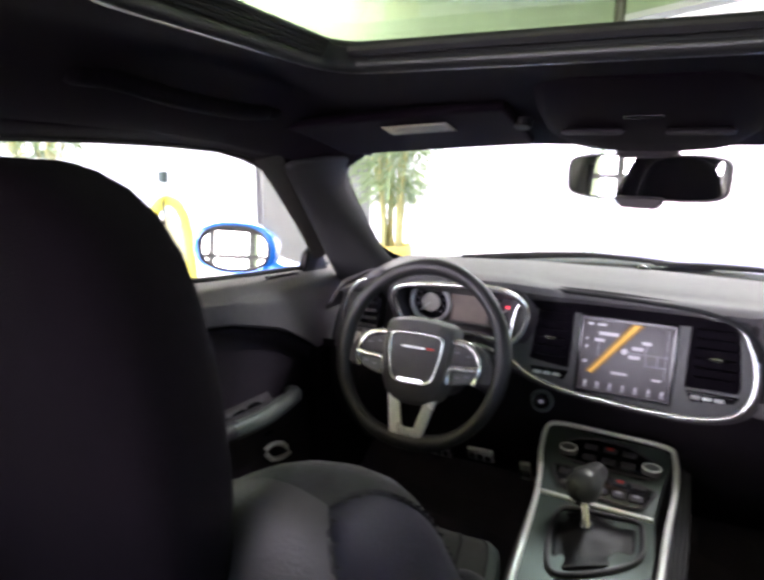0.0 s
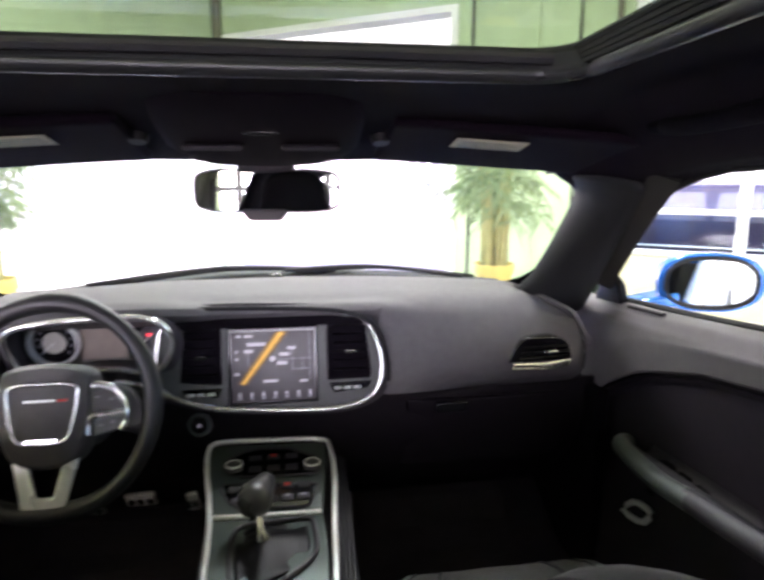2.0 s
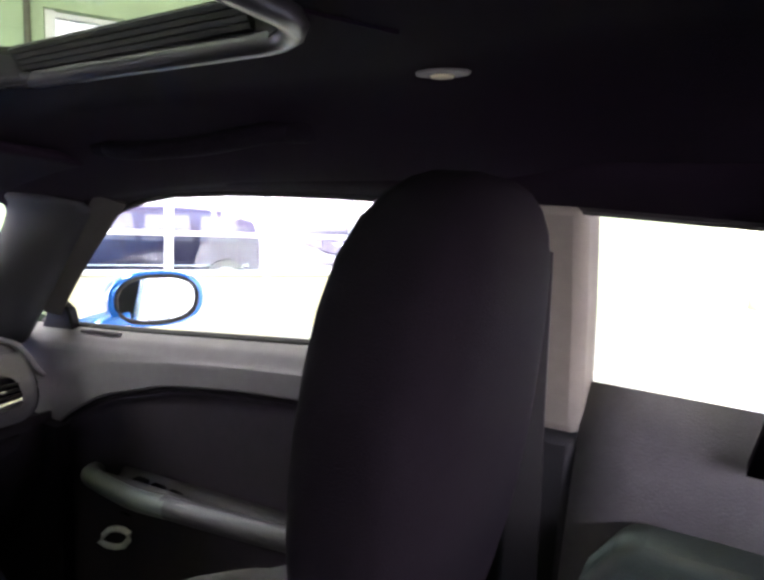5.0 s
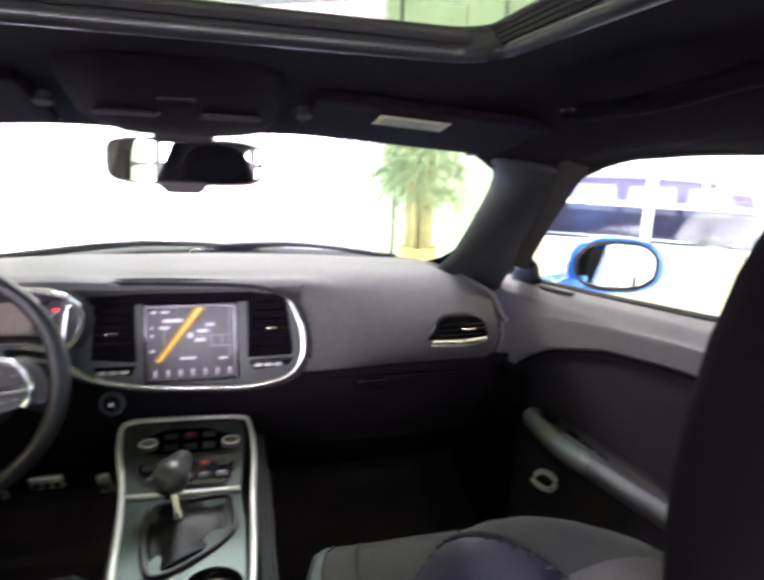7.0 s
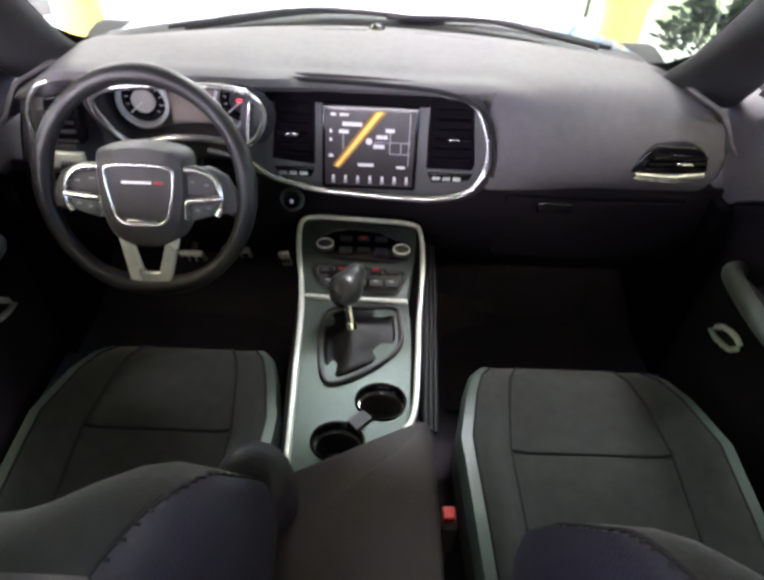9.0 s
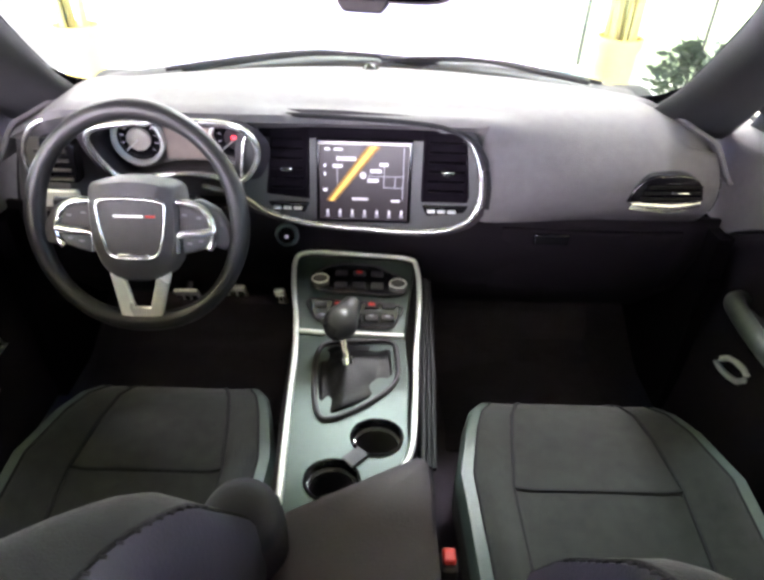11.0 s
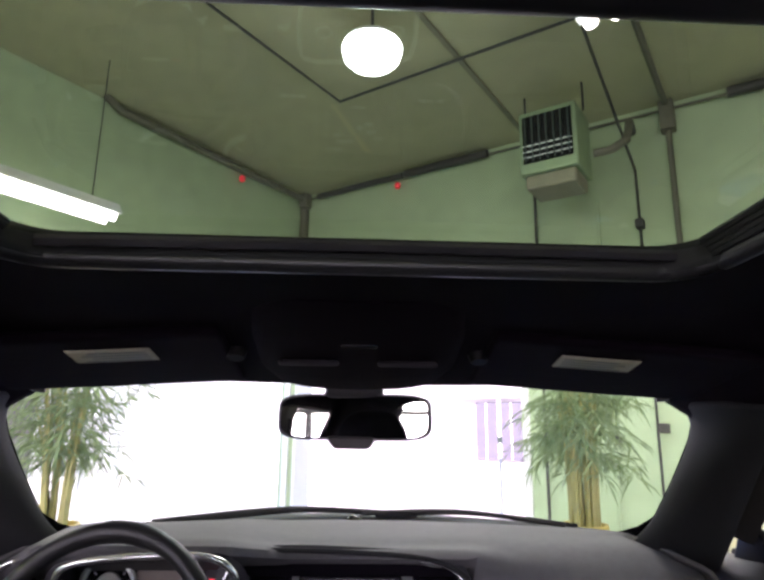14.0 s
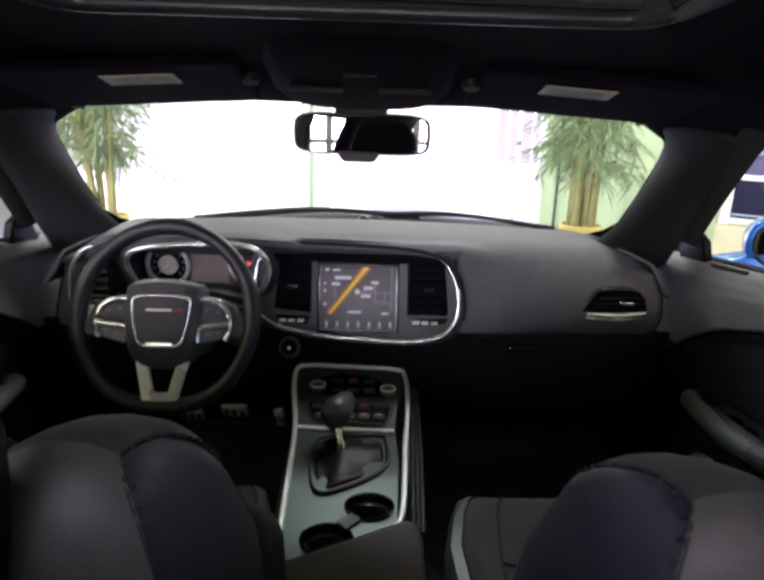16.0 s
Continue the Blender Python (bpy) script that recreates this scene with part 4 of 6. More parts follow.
for sx in (-1, 1):
    part("side_filler", box((0.02, 0.24, 0.56), (sx * 0.75, 0.05, 0.58)), "rest", dash, smooth=False)
    part("footwell_side", box((0.03, 0.50, 0.44), (sx * 0.69, 0.20, 0.50)), "rest", dash, smooth=False)
    part("kick_panel", box((0.026, 0.22, 0.36), (sx * 0.689, 0.05, 0.455)), "rest", dash, smooth=False)


# centre stack: silver bezel, two vents, screen
def stack_plane(x, z, off=0.0):
    return Vector((x, -0.012 - 0.03 * (0.87 - z) / 0.13 - off, z))


stack_line = smooth_line([Vector((a, b, 0)) for a, b in ((-0.225, 0.778), (-0.18, 0.750), (-0.10, 0.733), (0.02, 0.724), (0.12, 0.723), (0.185, 0.738), (0.213, 0.77), (0.213, 0.81), (0.20, 0.855), (0.175, 0.892), (0.12, 0.907), (0.0, 0.914), (-0.10, 0.916), (-0.17, 0.912), (-0.215, 0.89))], 5, True)
part("centre_panel", prism([(p.x, p.y) for p in stack_line], lambda x, z: stack_plane(x, z, 0.0), (0, 0.035, 0)), "stack", dash, "satin grey centre panel", bevel=0.003)
part("stack_surround", loft([[stack_plane(0.0 + p.x * 1.065, 0.815 + (p.y - 0.815) * k, -0.001) for p in stack_line] for k in (1.14,)] + [[stack_plane(p.x, p.y, 0.003) for p in stack_line]], caps=False), "dark", dash, "black surround under the brow")
rim_pts = [stack_plane(p.x, p.y, 0.004) for p in stack_line]
part("centre_rim", tube(rim_pts, 0.0042, True, 8), "silver", dash, "bright silver rim")
part("lower_rim", tube(smooth_line([stack_plane(a, b, 0.007) for a, b in ((-0.30, 0.795), (-0.225, 0.777), (-0.18, 0.750), (-0.10, 0.732), (0.02, 0.723), (0.12, 0.722), (0.180, 0.736), (0.206, 0.765), (0.2125, 0.80), (0.208, 0.835))]), 0.0062, n=10), "silver", dash, "thick silver lower rim")
part("upper_band", prism([(-0.19, 0.902), (-0.10, 0.909), (0.0, 0.908), (0.12, 0.901), (0.165, 0.888), (0.165, 0.882), (-0.20, 0.882)], lambda x, z: stack_plane(x, z, 0.002), (0, 0.008, 0)), "rest", dash, "black band above the screen", bevel=0.002)
# dark tube drawn in as the shadow line below the overhanging pad
part("brow_shadow", tube(smooth_line([stack_plane(a, b, 0.013) for a, b in ((-0.23, 0.925), (-0.1, 0.924), (0.0, 0.921), (0.08, 0.917), (0.14, 0.909), (0.185, 0.890), (0.212, 0.86), (0.224, 0.81), (0.224, 0.77))]), 0.0045, n=6), "seam", dash, "dark tube for the shadow line under the brow")
for side, xa, xb in ((-1, -0.184, -0.104), (1, 0.102, 0.192)):
    sl = 0.012
    vo = [(xa + (sl if side < 0 else 0), 0.898), (xb - (sl if side > 0 else 0), 0.895), (xb, 0.785), (xb - (0 if side < 0 else 0.004), 0.774), (xa, 0.783 if side < 0 else 0.774)]
    vent = part("centre_vent", prism(vo, lambda x, z: stack_plane(x, z, 0.003), (0, 0.012, 0)), "rest", dash, "black air vent", bevel=0.003)
    for k in range(6):
        z = 0.796 + 0.017 * k
        part("slat", tube([stack_plane(xa + 0.012, z, 0.0035), stack_plane(xb - 0.012, z, 0.0035)], 0.0028, n=6, flat=0.6), "boot", vent)
    part("vent_knob", box((0.022, 0.012, 0.008), stack_plane((xa + xb) / 2, 0.832, 0.011)), "chrome", vent, "bright vent slider", bevel=0.002)
    st = part("button_strip", prism([(xa + 0.002, 0.769), (xb, 0.769), (xb - 0.008, 0.750 if side < 0 else 0.756), (xa + 0.012, 0.758 if side < 0 else 0.749)], lambda x, z: stack_plane(x, z, 0.004), (0, 0.01, 0)), "gloss", dash, "row of black buttons with silver marks", bevel=0.003)
    for k in range(3):
        part("button", box((0.015, 0.004, 0.0065), stack_plane(xa + 0.02 + 0.019 * k, 0.760, 0.007)), "satin", st, bevel=0.0015)

screen = thing("touch_screen", "lit navigation touch screen showing an amber road", "screen", at=stack_plane(0, 0.81, 0.004))
so = screen.location
SX = lambda u, v, off=0.0: stack_plane(-0.004 + 0.081 * u, 0.8095 + 0.0665 * v, 0.010 + off) - so
part("housing", prism([(-1.08, -1.12), (1.08, -1.12), (1.08, 1.13), (-1.08, 1.13)], lambda u, v: SX(u, v, -0.001), (0, 0.012, 0)), "gloss", screen, "black glossy surround", bevel=0.004)
part("display", prism([(-1, -1), (1, -1), (1, 1), (-1, 1)], lambda u, v: SX(u, v, 0.001), (0, 0.002, 0)), "screen", screen, smooth=False)


def on_screen(name, quad, mat, off=0.002):
    part(name, prism(quad, lambda u, v: SX(u, v, off), (0, 0.0006, 0)), mat, screen, smooth=False)


on_screen("road_edge", [(-0.84, -0.46), (-0.66, -0.52), (0.36, 0.98), (0.06, 0.98)], "brown", 0.0016)
on_screen("road_band", [(-0.78, -0.47), (-0.71, -0.50), (0.28, 0.98), (0.14, 0.98)], "amber", 0.0020)
for u0, v0, w, h in ((-0.62, 0.60, 0.44, 0.10), (-0.70, 0.41, 0.22, 0.09), (0.34, 0.47, 0.20, 0.09), (0.14, 0.29, 0.25, 0.10), (0.08, 0.04, 0.25, 0.10), (-0.26, -0.45, 0.36, 0.07), (-0.88, 0.86, 0.12, 0.06), (-0.68, 0.86, 0.2, 0.06), (0.62, -0.48, 0.2, 0.06), (-0.9, 0.42, 0.05, 0.08), (-0.9, 0.2, 0.05, 0.08), (-0.92, -0.22, 0.1, 0.07)):
    on_screen("map_label", [(u0, v0), (u0 + w, v0), (u0 + w, v0 + h), (u0, v0 + h)], "lit", 0.0024)
for pts in (((0.45, 0.5), (0.45, -0.1)), ((0.1, 0.2), (0.9, 0.2)), ((0.88, 0.95), (0.88, -0.4)), ((0.45, -0.1), (0.88, -0.1)), ((-0.6, 0.45), (-0.6, 0.0)), ((0.7, 0.2), (0.7, -0.1))):
    (a, b), (c, d) = pts
    e = 0.012
    on_screen("map_line", [(min(a, c) - e, min(b, d) - e), (max(a, c) + e, min(b, d) - e), (max(a, c) + e, max(b, d) + e), (min(a, c) - e, max(b, d) + e)], "grey_lit", 0.0018)
part("compass", disc(SX(-0.02, 0.22, 0.002), (0, -1, 0.2), 0.006, 0.001, 16), "lit", screen)
for k in range(7):
    u = -0.88 + 0.28 * k
    on_screen("menu_icon", [(u + 0.02, -0.92), (u + 0.11, -0.92), (u + 0.1, -0.84), (u + 0.03, -0.84)], "grey_lit", 0.0024)
    on_screen("menu_icon", [(u + 0.04, -0.83), (u + 0.09, -0.83), (u + 0.09, -0.72), (u + 0.04, -0.72)], "lit", 0.0024)

part("start_button", disc((-0.153, -0.022, 0.690), (0, -1, 0.25), 0.024, 0.008, 24, 0.022), "graphite", dash, "round start button ring")
part("start_button", disc((-0.153, -0.030, 0.692), (0, -1, 0.25), 0.017, 0.004, 24, 0.016), "gloss", dash)
part("start_icon", box((0.006, 0.002, 0.006), (-0.153, -0.0355, 0.693), pose(0, 0, 0, -14)), "grey_lit", dash, "small pale icon", smooth=False)

# passenger vent
pv = [(p.x, p.y) for p in smooth_line([Vector(q) for q in ((0.470, 0.800, 0), (0.478, 0.826, 0), (0.500, 0.850, 0), (0.530, 0.854, 0), (0.565, 0.853, 0), (0.592, 0.842, 0), (0.606, 0.822, 0), (0.610, 0.800, 0))], 3)]
ven = part("side_vent", prism(pv, lambda x, z: Vector((x, -0.068 + 0.15 * max(x - 0.55, 0), z)), (0, 0.04, 0)), "gloss", dash, "dark side air vent", bevel=0.003)
for k in range(3):
    z = 0.81 + 0.011 * k
    part("slat", tube([(0.492 + 0.005 * k, -0.071, z), (0.606 - 0.003 * k, -0.063, z)], 0.003, n=6), "boot", ven)
part("vent_knob", box((0.03, 0.012, 0.006), (0.555, -0.077, 0.826)), "chrome", ven, "bright vent slider", bevel=0.002)
part("vent_trim", tube([(0.478, -0.068, 0.797), (0.55, -0.071, 0.795), (0.606, -0.06, 0.797)], 0.0046, n=8, flat=1.3), "silver", dash, "silver strip under the vent")
part("vent_trim", tube([(0.478, -0.064, 0.788), (0.55, -0.068, 0.785), (0.606, -0.056, 0.788)], 0.0022, n=8), "chrome", dash)
lv = part("side_vent", prism([(-0.60, 0.79), (-0.53, 0.79), (-0.52, 0.86), (-0.545, 0.885), (-0.58, 0.875)], lambda x, z: Vector((x, -0.03, z)), (0, 0.03, 0)), "gloss", dash, "dark side air vent", bevel=0.003)
for k in range(4):
    part("slat", tube([(-0.59, -0.034, 0.80 + 0.018 * k), (-0.535, -0.034, 0.80 + 0.018 * k)], 0.0035, n=6), "dark", lv)
part("light_switch", box((0.075, 0.012, 0.035), (-0.565, -0.04, 0.765)), "satin", dash, "silver light switch panel", bevel=0.005)
part("vent_trim", tube(smooth_line([(-0.615, -0.03, 0.77), (-0.612, -0.03, 0.85), (-0.585, -0.03, 0.895), (-0.555, -0.03, 0.91)]), 0.005, n=8), "silver", dash)

# instrument cluster
clus = thing("instrument_cluster", "twin-dial instrument cluster with a silver rim", "instruments", at=(-0.36, 0.03, 0.85))
co = clus.location - Vector((0.010, 0, 0))
c_line = smooth_line([Vector((a, b, 0)) for a, b in ((-0.49, 0.885), (-0.465, 0.908), (-0.40, 0.918), (-0.32, 0.923), (-0.25, 0.922), (-0.212, 0.905), (-0.198, 0.87), (-0.215, 0.825), (-0.245, 0.802), (-0.30, 0.812), (-0.37, 0.812), (-0.44, 0.796), (-0.468, 0.81), (-0.487, 0.85))], 5, True)
part("face", prism([(p.x, p.y) for p in c_line], lambda x, z: Vector((x, 0.03, z)) - co, (0, 0.02, 0)), "gauge", clus)
part("hood_wall", loft([[Vector((p.x, 0.03 + k * (-0.06 - 0.04 * (p.y - 0.8) / 0.12), p.y)) - co for p in c_line] for k in (0, 1)], caps=False), "dark", clus, solid=0.003)
part("rim", tube([Vector((p.x, -0.03 - 0.04 * (p.y - 0.8) / 0.12, p.y + 0.003)) - co for p in c_line], 0.0062, True, 10), "silver", clus, "silver rim")
part("surround", loft([[Vector((-0.345 + (p.x + 0.345) * k, -0.026 - 0.04 * (p.y - 0.8) / 0.12 + 0.004 * (k - 1) * 10, 0.862 + (p.y - 0.862) * k)) - co for p in c_line] for k in (1.0, 1.13)], caps=False), "dark", clus, "black surround of the dials")
def dial_ring(gx, gz, r, y):
    return [Vector((gx + r * math.cos(a), y, gz + r * math.sin(a))) - co for a in (2 * math.pi * k / 40 for k in range(40))]


for gx, gz, gr in ((-0.432, 0.860, 0.047), (-0.252, 0.868, 0.047)):
    g = part("dial", disc(Vector((gx, 0.029, gz)) - co, (0, -1, 0), gr, 0.006, 32), "gloss", clus, "round dial")
    part("dial_ring", loft([dial_ring(gx, gz, gr + 0.001, 0.022), dial_ring(gx, gz, gr + 0.001, 0.009), dial_ring(gx, gz, gr - 0.0045, 0.008), dial_ring(gx, gz, gr - 0.007, 0.020)], caps=False), "satin", g, "thin silver dial ring")
    part("dial_centre", disc(Vector((gx, 0.022, gz)) - co, (0, -1, 0), gr * 0.46, 0.006, 24), "gauge_mid" if gx < -0.3 else "dark", g)
    part("needle", tube([Vector((gx, 0.014, gz)) - co, Vector((gx - gr * 0.52, 0.014, gz - gr * 0.45)) - co], 0.0012, n=5), "satin", g)
    for k in range(11):
        a = radians(220 - 26 * k)
        part("tick", tube([Vector((gx + gr * q * math.cos(a), 0.021, gz + gr * q * math.sin(a))) - co for q in (0.60, 0.74)], 0.0009, n=4), "grey_lit", g)
part("red_telltale", box((0.011, 0.003, 0.0045), Vector((-0.254, 0.014, 0.870)) - co), "redlit", clus, "glowing red warning lamp")
part("info_display", box((0.085, 0.004, 0.08), Vector((-0.343, 0.024, 0.862)) - co), "info", clus, "grey information display", bevel=0.002)

# ---- steering wheel ----
WM = Matrix.Translation((-0.348, -0.225, 0.820)) @ Matrix.Rotation(radians(-20), 4, "X")
wheel = thing("steering_wheel", "black leather three-spoke steering wheel with silver trim", "steering wheel", at=(0, 0, 0))
wheel.matrix_world = WM @ Matrix.Diagonal((0.98, 1, 1.045, 1))
WR = 0.161


def wheel_r(a):
    return WR - 0.008 * math.exp(-((a + math.pi / 2) / 0.5) ** 2)


rim_bm = bmesh.new()
rings = []
for k in range(72):
    a = 2 * math.pi * k / 72 - math.pi
    rr = 0.0146 + 0.0012 * math.cos(4 * a)
    c = Vector((math.cos(a), 0, math.sin(a)))
    r0 = wheel_r(a)
    rings.append([c * (r0 + rr * math.cos(b)) + Vector((0, rr * math.sin(b), 0)) for b in (2 * math.pi * j / 14 for j in range(14))])
rings.append(rings[0])
loft(rings, caps=False, bm=rim_bm)
bmesh.ops.remove_doubles(rim_bm, verts=rim_bm.verts, dist=1e-6)
part("rim", rim_bm, "rim_leather", wheel, "black stitched leather rim")
hub_line = smooth_line([Vector((a * 0.94, 0, b * 1.08)) for a, b in ((-0.075, 0.035), (-0.06, 0.055), (0, 0.062), (0.06, 0.055), (0.075, 0.035), (0.072, -0.03), (0.05, -0.07), (0, -0.082), (-0.05, -0.07), (-0.072, -0.03))], 4, True)
part("airbag_cover", loft([[p * 1.02 + Vector((0, 0.03, 0)) for p in hub_line], [p + Vector((0, -0.01, 0)) for p in hub_line], [p * 0.9 + Vector((0, -0.022, 0)) for p in hub_line], [p * 0.5 + Vector((0, -0.026, 0)) for p in hub_line]]), "trim_black", wheel)
badge = smooth_line([Vector((a, -0.026, b)) for a, b in ((-0.045, 0.034), (0, 0.037), (0.045, 0.034), (0.052, 0.02), (0.046, -0.02), (0.034, -0.046), (0, -0.05), (-0.034, -0.046), (-0.046, -0.02), (-0.052, 0.02))], 4, True)
part("badge_rim", tube(badge, 0.003, True, 8), "silver", wheel, "chrome shield outline")
part("badge_bar", box((0.045, 0.002, 0.0035), (-0.004, -0.0275, 0.012)), "satin", wheel, "plain bright bar on the hub")
part("badge_bar", box((0.014, 0.002, 0.0035), (0.03, -0.0275, 0.012)), "red", wheel, "small red bar on the hub")
part("badge_foot", box((0.05, 0.004, 0.008), (0, -0.027, -0.046)), "chrome", wheel, bevel=0.002)
for sx in (-1, 1):
    sp_ = [(sx * 0.072, 0.03), (sx * 0.10, 0.036), (sx * 0.128, 0.022), (sx * 0.145, -0.004), (sx * 0.15, -0.03), (sx * 0.135, -0.036), (sx * 0.078, -0.028)]
    part("spoke", prism(sp_, lambda x, z: Vector((x, -0.006, z)), (0, 0.022, 0)), "trim_black", wheel, "black side spoke", bevel=0.004)
    part("spoke_trim", tube(smooth_line([Vector((sx * a, -0.012, b)) for a, b in ((0.064, 0.031), (0.084, 0.031), (0.104, 0.024), (0.117, 0.010), (0.123, -0.008), (0.121, -0.024), (0.114, -0.036))]), 0.0044, n=8, flat=1.3), "silver", wheel, "silver spoke trim")
    part("spoke_bar", tube(smooth_line([Vector((sx * a, -0.013, b)) for a, b in ((0.123, -0.009), (0.098, -0.0125), (0.074, -0.014), (0.066, -0.020), (0.065, -0.042))]), 0.0052, n=8, flat=1.3), "silver", wheel, "silver cross bar of the spoke")
    part("upper_switch", prism([(sx * 0.064, 0.026), (sx * 0.084, 0.026), (sx * 0.102, 0.020), (sx * 0.114, 0.008), (sx * 0.118, -0.005), (sx * 0.096, -0.008), (sx * 0.064, -0.009)], lambda x, z: Vector((x, -0.012, z)), (0, 0.010, 0)), "trim_black", wheel, "dark upper switch pad", bevel=0.003)
    part("lower_switch", prism([(sx * 0.070, -0.018), (sx * 0.096, -0.0165), (sx * 0.118, -0.013), (sx * 0.115, -0.026), (sx * 0.110, -0.035), (sx * 0.092, -0.041), (sx * 0.071, -0.046)], lambda x, z: Vector((x, -0.011, z)), (0, 0.010, 0)), "grip", wheel, "grey lower switch pad", bevel=0.003)
    for bx, bz in ((0.078, 0.014), (0.100, 0.010), (0.084, -0.028), (0.102, -0.024)):
        part("switch_mark", box((0.007, 0.001, 0.0025), (sx * bx, -0.0145, bz)), "grey_lit", wheel, "small pale switch mark", smooth=False)
low = [(-0.048, -0.074), (-0.026, -0.076), (-0.012, -0.128), (0.014, -0.128), (0.028, -0.076), (0.05, -0.074), (0.03, -0.15), (0.022, -0.158), (-0.024, -0.158), (-0.032, -0.15)]
part("lower_spoke", prism(low, lambda x, z: Vector((x, -0.012, z)), (0, 0.012, 0)), "bright", wheel, "silver forked lower spoke", bevel=0.003)
part("column", tube([(0, 0.03, -0.01), (0, 0.2, -0.03)], 0.045, n=16), "dark", wheel)
part("stalk", tube([(0, 0.06, 0.0), (-0.13, 0.045, 0.02), (-0.15, 0.04, 0.022)], 0.009, n=8), "dark", wheel)
part("stalk", tube([(0, 0.06, 0.0), (0.13, 0.045, -0.04), (0.15, 0.04, -0.05)], 0.009, n=8), "dark", wheel)

# ---- centre console ----
console = thing("centre_console", "satin grey centre console with chrome edges", "console", at=(0, -0.3, 0.4))
ko = console.location


def kz(y):
    return lerp_table(-y, [(0.02, 0.638), (0.05, 0.628), (0.19, 0.583), (0.6, 0.575)])


def kp(x, y, up=0.0):
    return Vector((x, y, kz(y) + up)) - ko


part("tunnel", loft([[Vector((x0, y, 0.25)) - ko, Vector((x1, y, 0.25)) - ko, Vector((x1, y, z)) - ko, Vector((x0, y, z)) - ko] for y, x0, x1, z in ((0.12, -0.135, 0.11, 0.62), (-0.05, -0.135, 0.105, 0.60), (-0.19, -0.118, 0.108, 0.50), (-0.60, -0.105, 0.108, 0.48), (-1.0, -0.105, 0.105, 0.53))]), "dark", console, bevel=0.008)
front_plate = [(-0.128, -0.012), (-0.138, -0.03), (-0.134, -0.10), (-0.116, -0.19), (0.078, -0.198), (0.09, -0.10), (0.098, -0.04), (0.086, -0.025)]
part("climate_plate", prism(front_plate, lambda x, y: kp(x, y), (0, 0, -0.02)), "graphite", console, "satin grey upper plate", bevel=0.003)
rear_plate = [(-0.116, -0.192), (-0.114, -0.30), (-0.106, -0.45), (-0.096, -0.585), (0.062, -0.50), (0.076, -0.45), (0.082, -0.30), (0.078, -0.20)]
CUPS = ((-0.032, -0.510), (0.030, -0.432))


def plate_pt(u, v):
    y = -0.192 - 0.395 * u
    xl = lerp_table(-y, [(0.19, -0.116), (0.30, -0.114), (0.45, -0.106), (0.59, -0.096)])
    xr = lerp_table(-y, [(0.19, 0.078), (0.30, 0.082), (0.45, 0.076), (0.50, 0.062), (0.59, -0.09)])
    return kp(xl + (xr - xl) * v, y)


def in_cup(u, v):
    p = plate_pt(u, v) + ko
    return any(math.hypot(p.x - a, (p.y - b) / 0.9) < 0.037 for a, b in CUPS)


part("shifter_plate", surf(plate_pt, 130, 70, in_cup), "graphite", console, "satin grey shifter plate", solid=0.004)
part("cross_strip", tube([kp(-0.114, -0.192, 0.003), kp(-0.06, -0.196, 0.003), kp(0.076, -0.2, 0.003)], 0.005, n=8), "satin", console, "bright cross strip")
edge_l = [(-0.10, -0.006), (-0.135, -0.022), (-0.137, -0.08), (-0.124, -0.16), (-0.116, -0.24), (-0.11, -0.36), (-0.098, -0.585)]
part("chrome_edge", tube(smooth_line([kp(x, y, 0.004) for x, y in edge_l]), 0.0052, n=8), "satin", console, "chrome edge strip")
edge_r = [(-0.10, -0.006), (0.0, -0.012), (0.085, -0.022), (0.103, -0.045), (0.106, -0.12), (0.096, -0.25), (0.09, -0.36), (0.08, -0.46), (0.055, -0.505)]
part("chrome_edge", tube(smooth_line([kp(x, y, 0.004) for x, y in edge_r]), 0.0052, n=8), "satin", console, "chrome edge strip")
for k in range(3):
    part("side_rib", tube(smooth_line([kp(x + 0.006 + 0.008 * k, y, -0.002 - 0.004 * k) for x, y in ((0.106, -0.06), (0.106, -0.2), (0.098, -0.36), (0.092, -0.48))]), 0.004, n=6), "pillar", console)
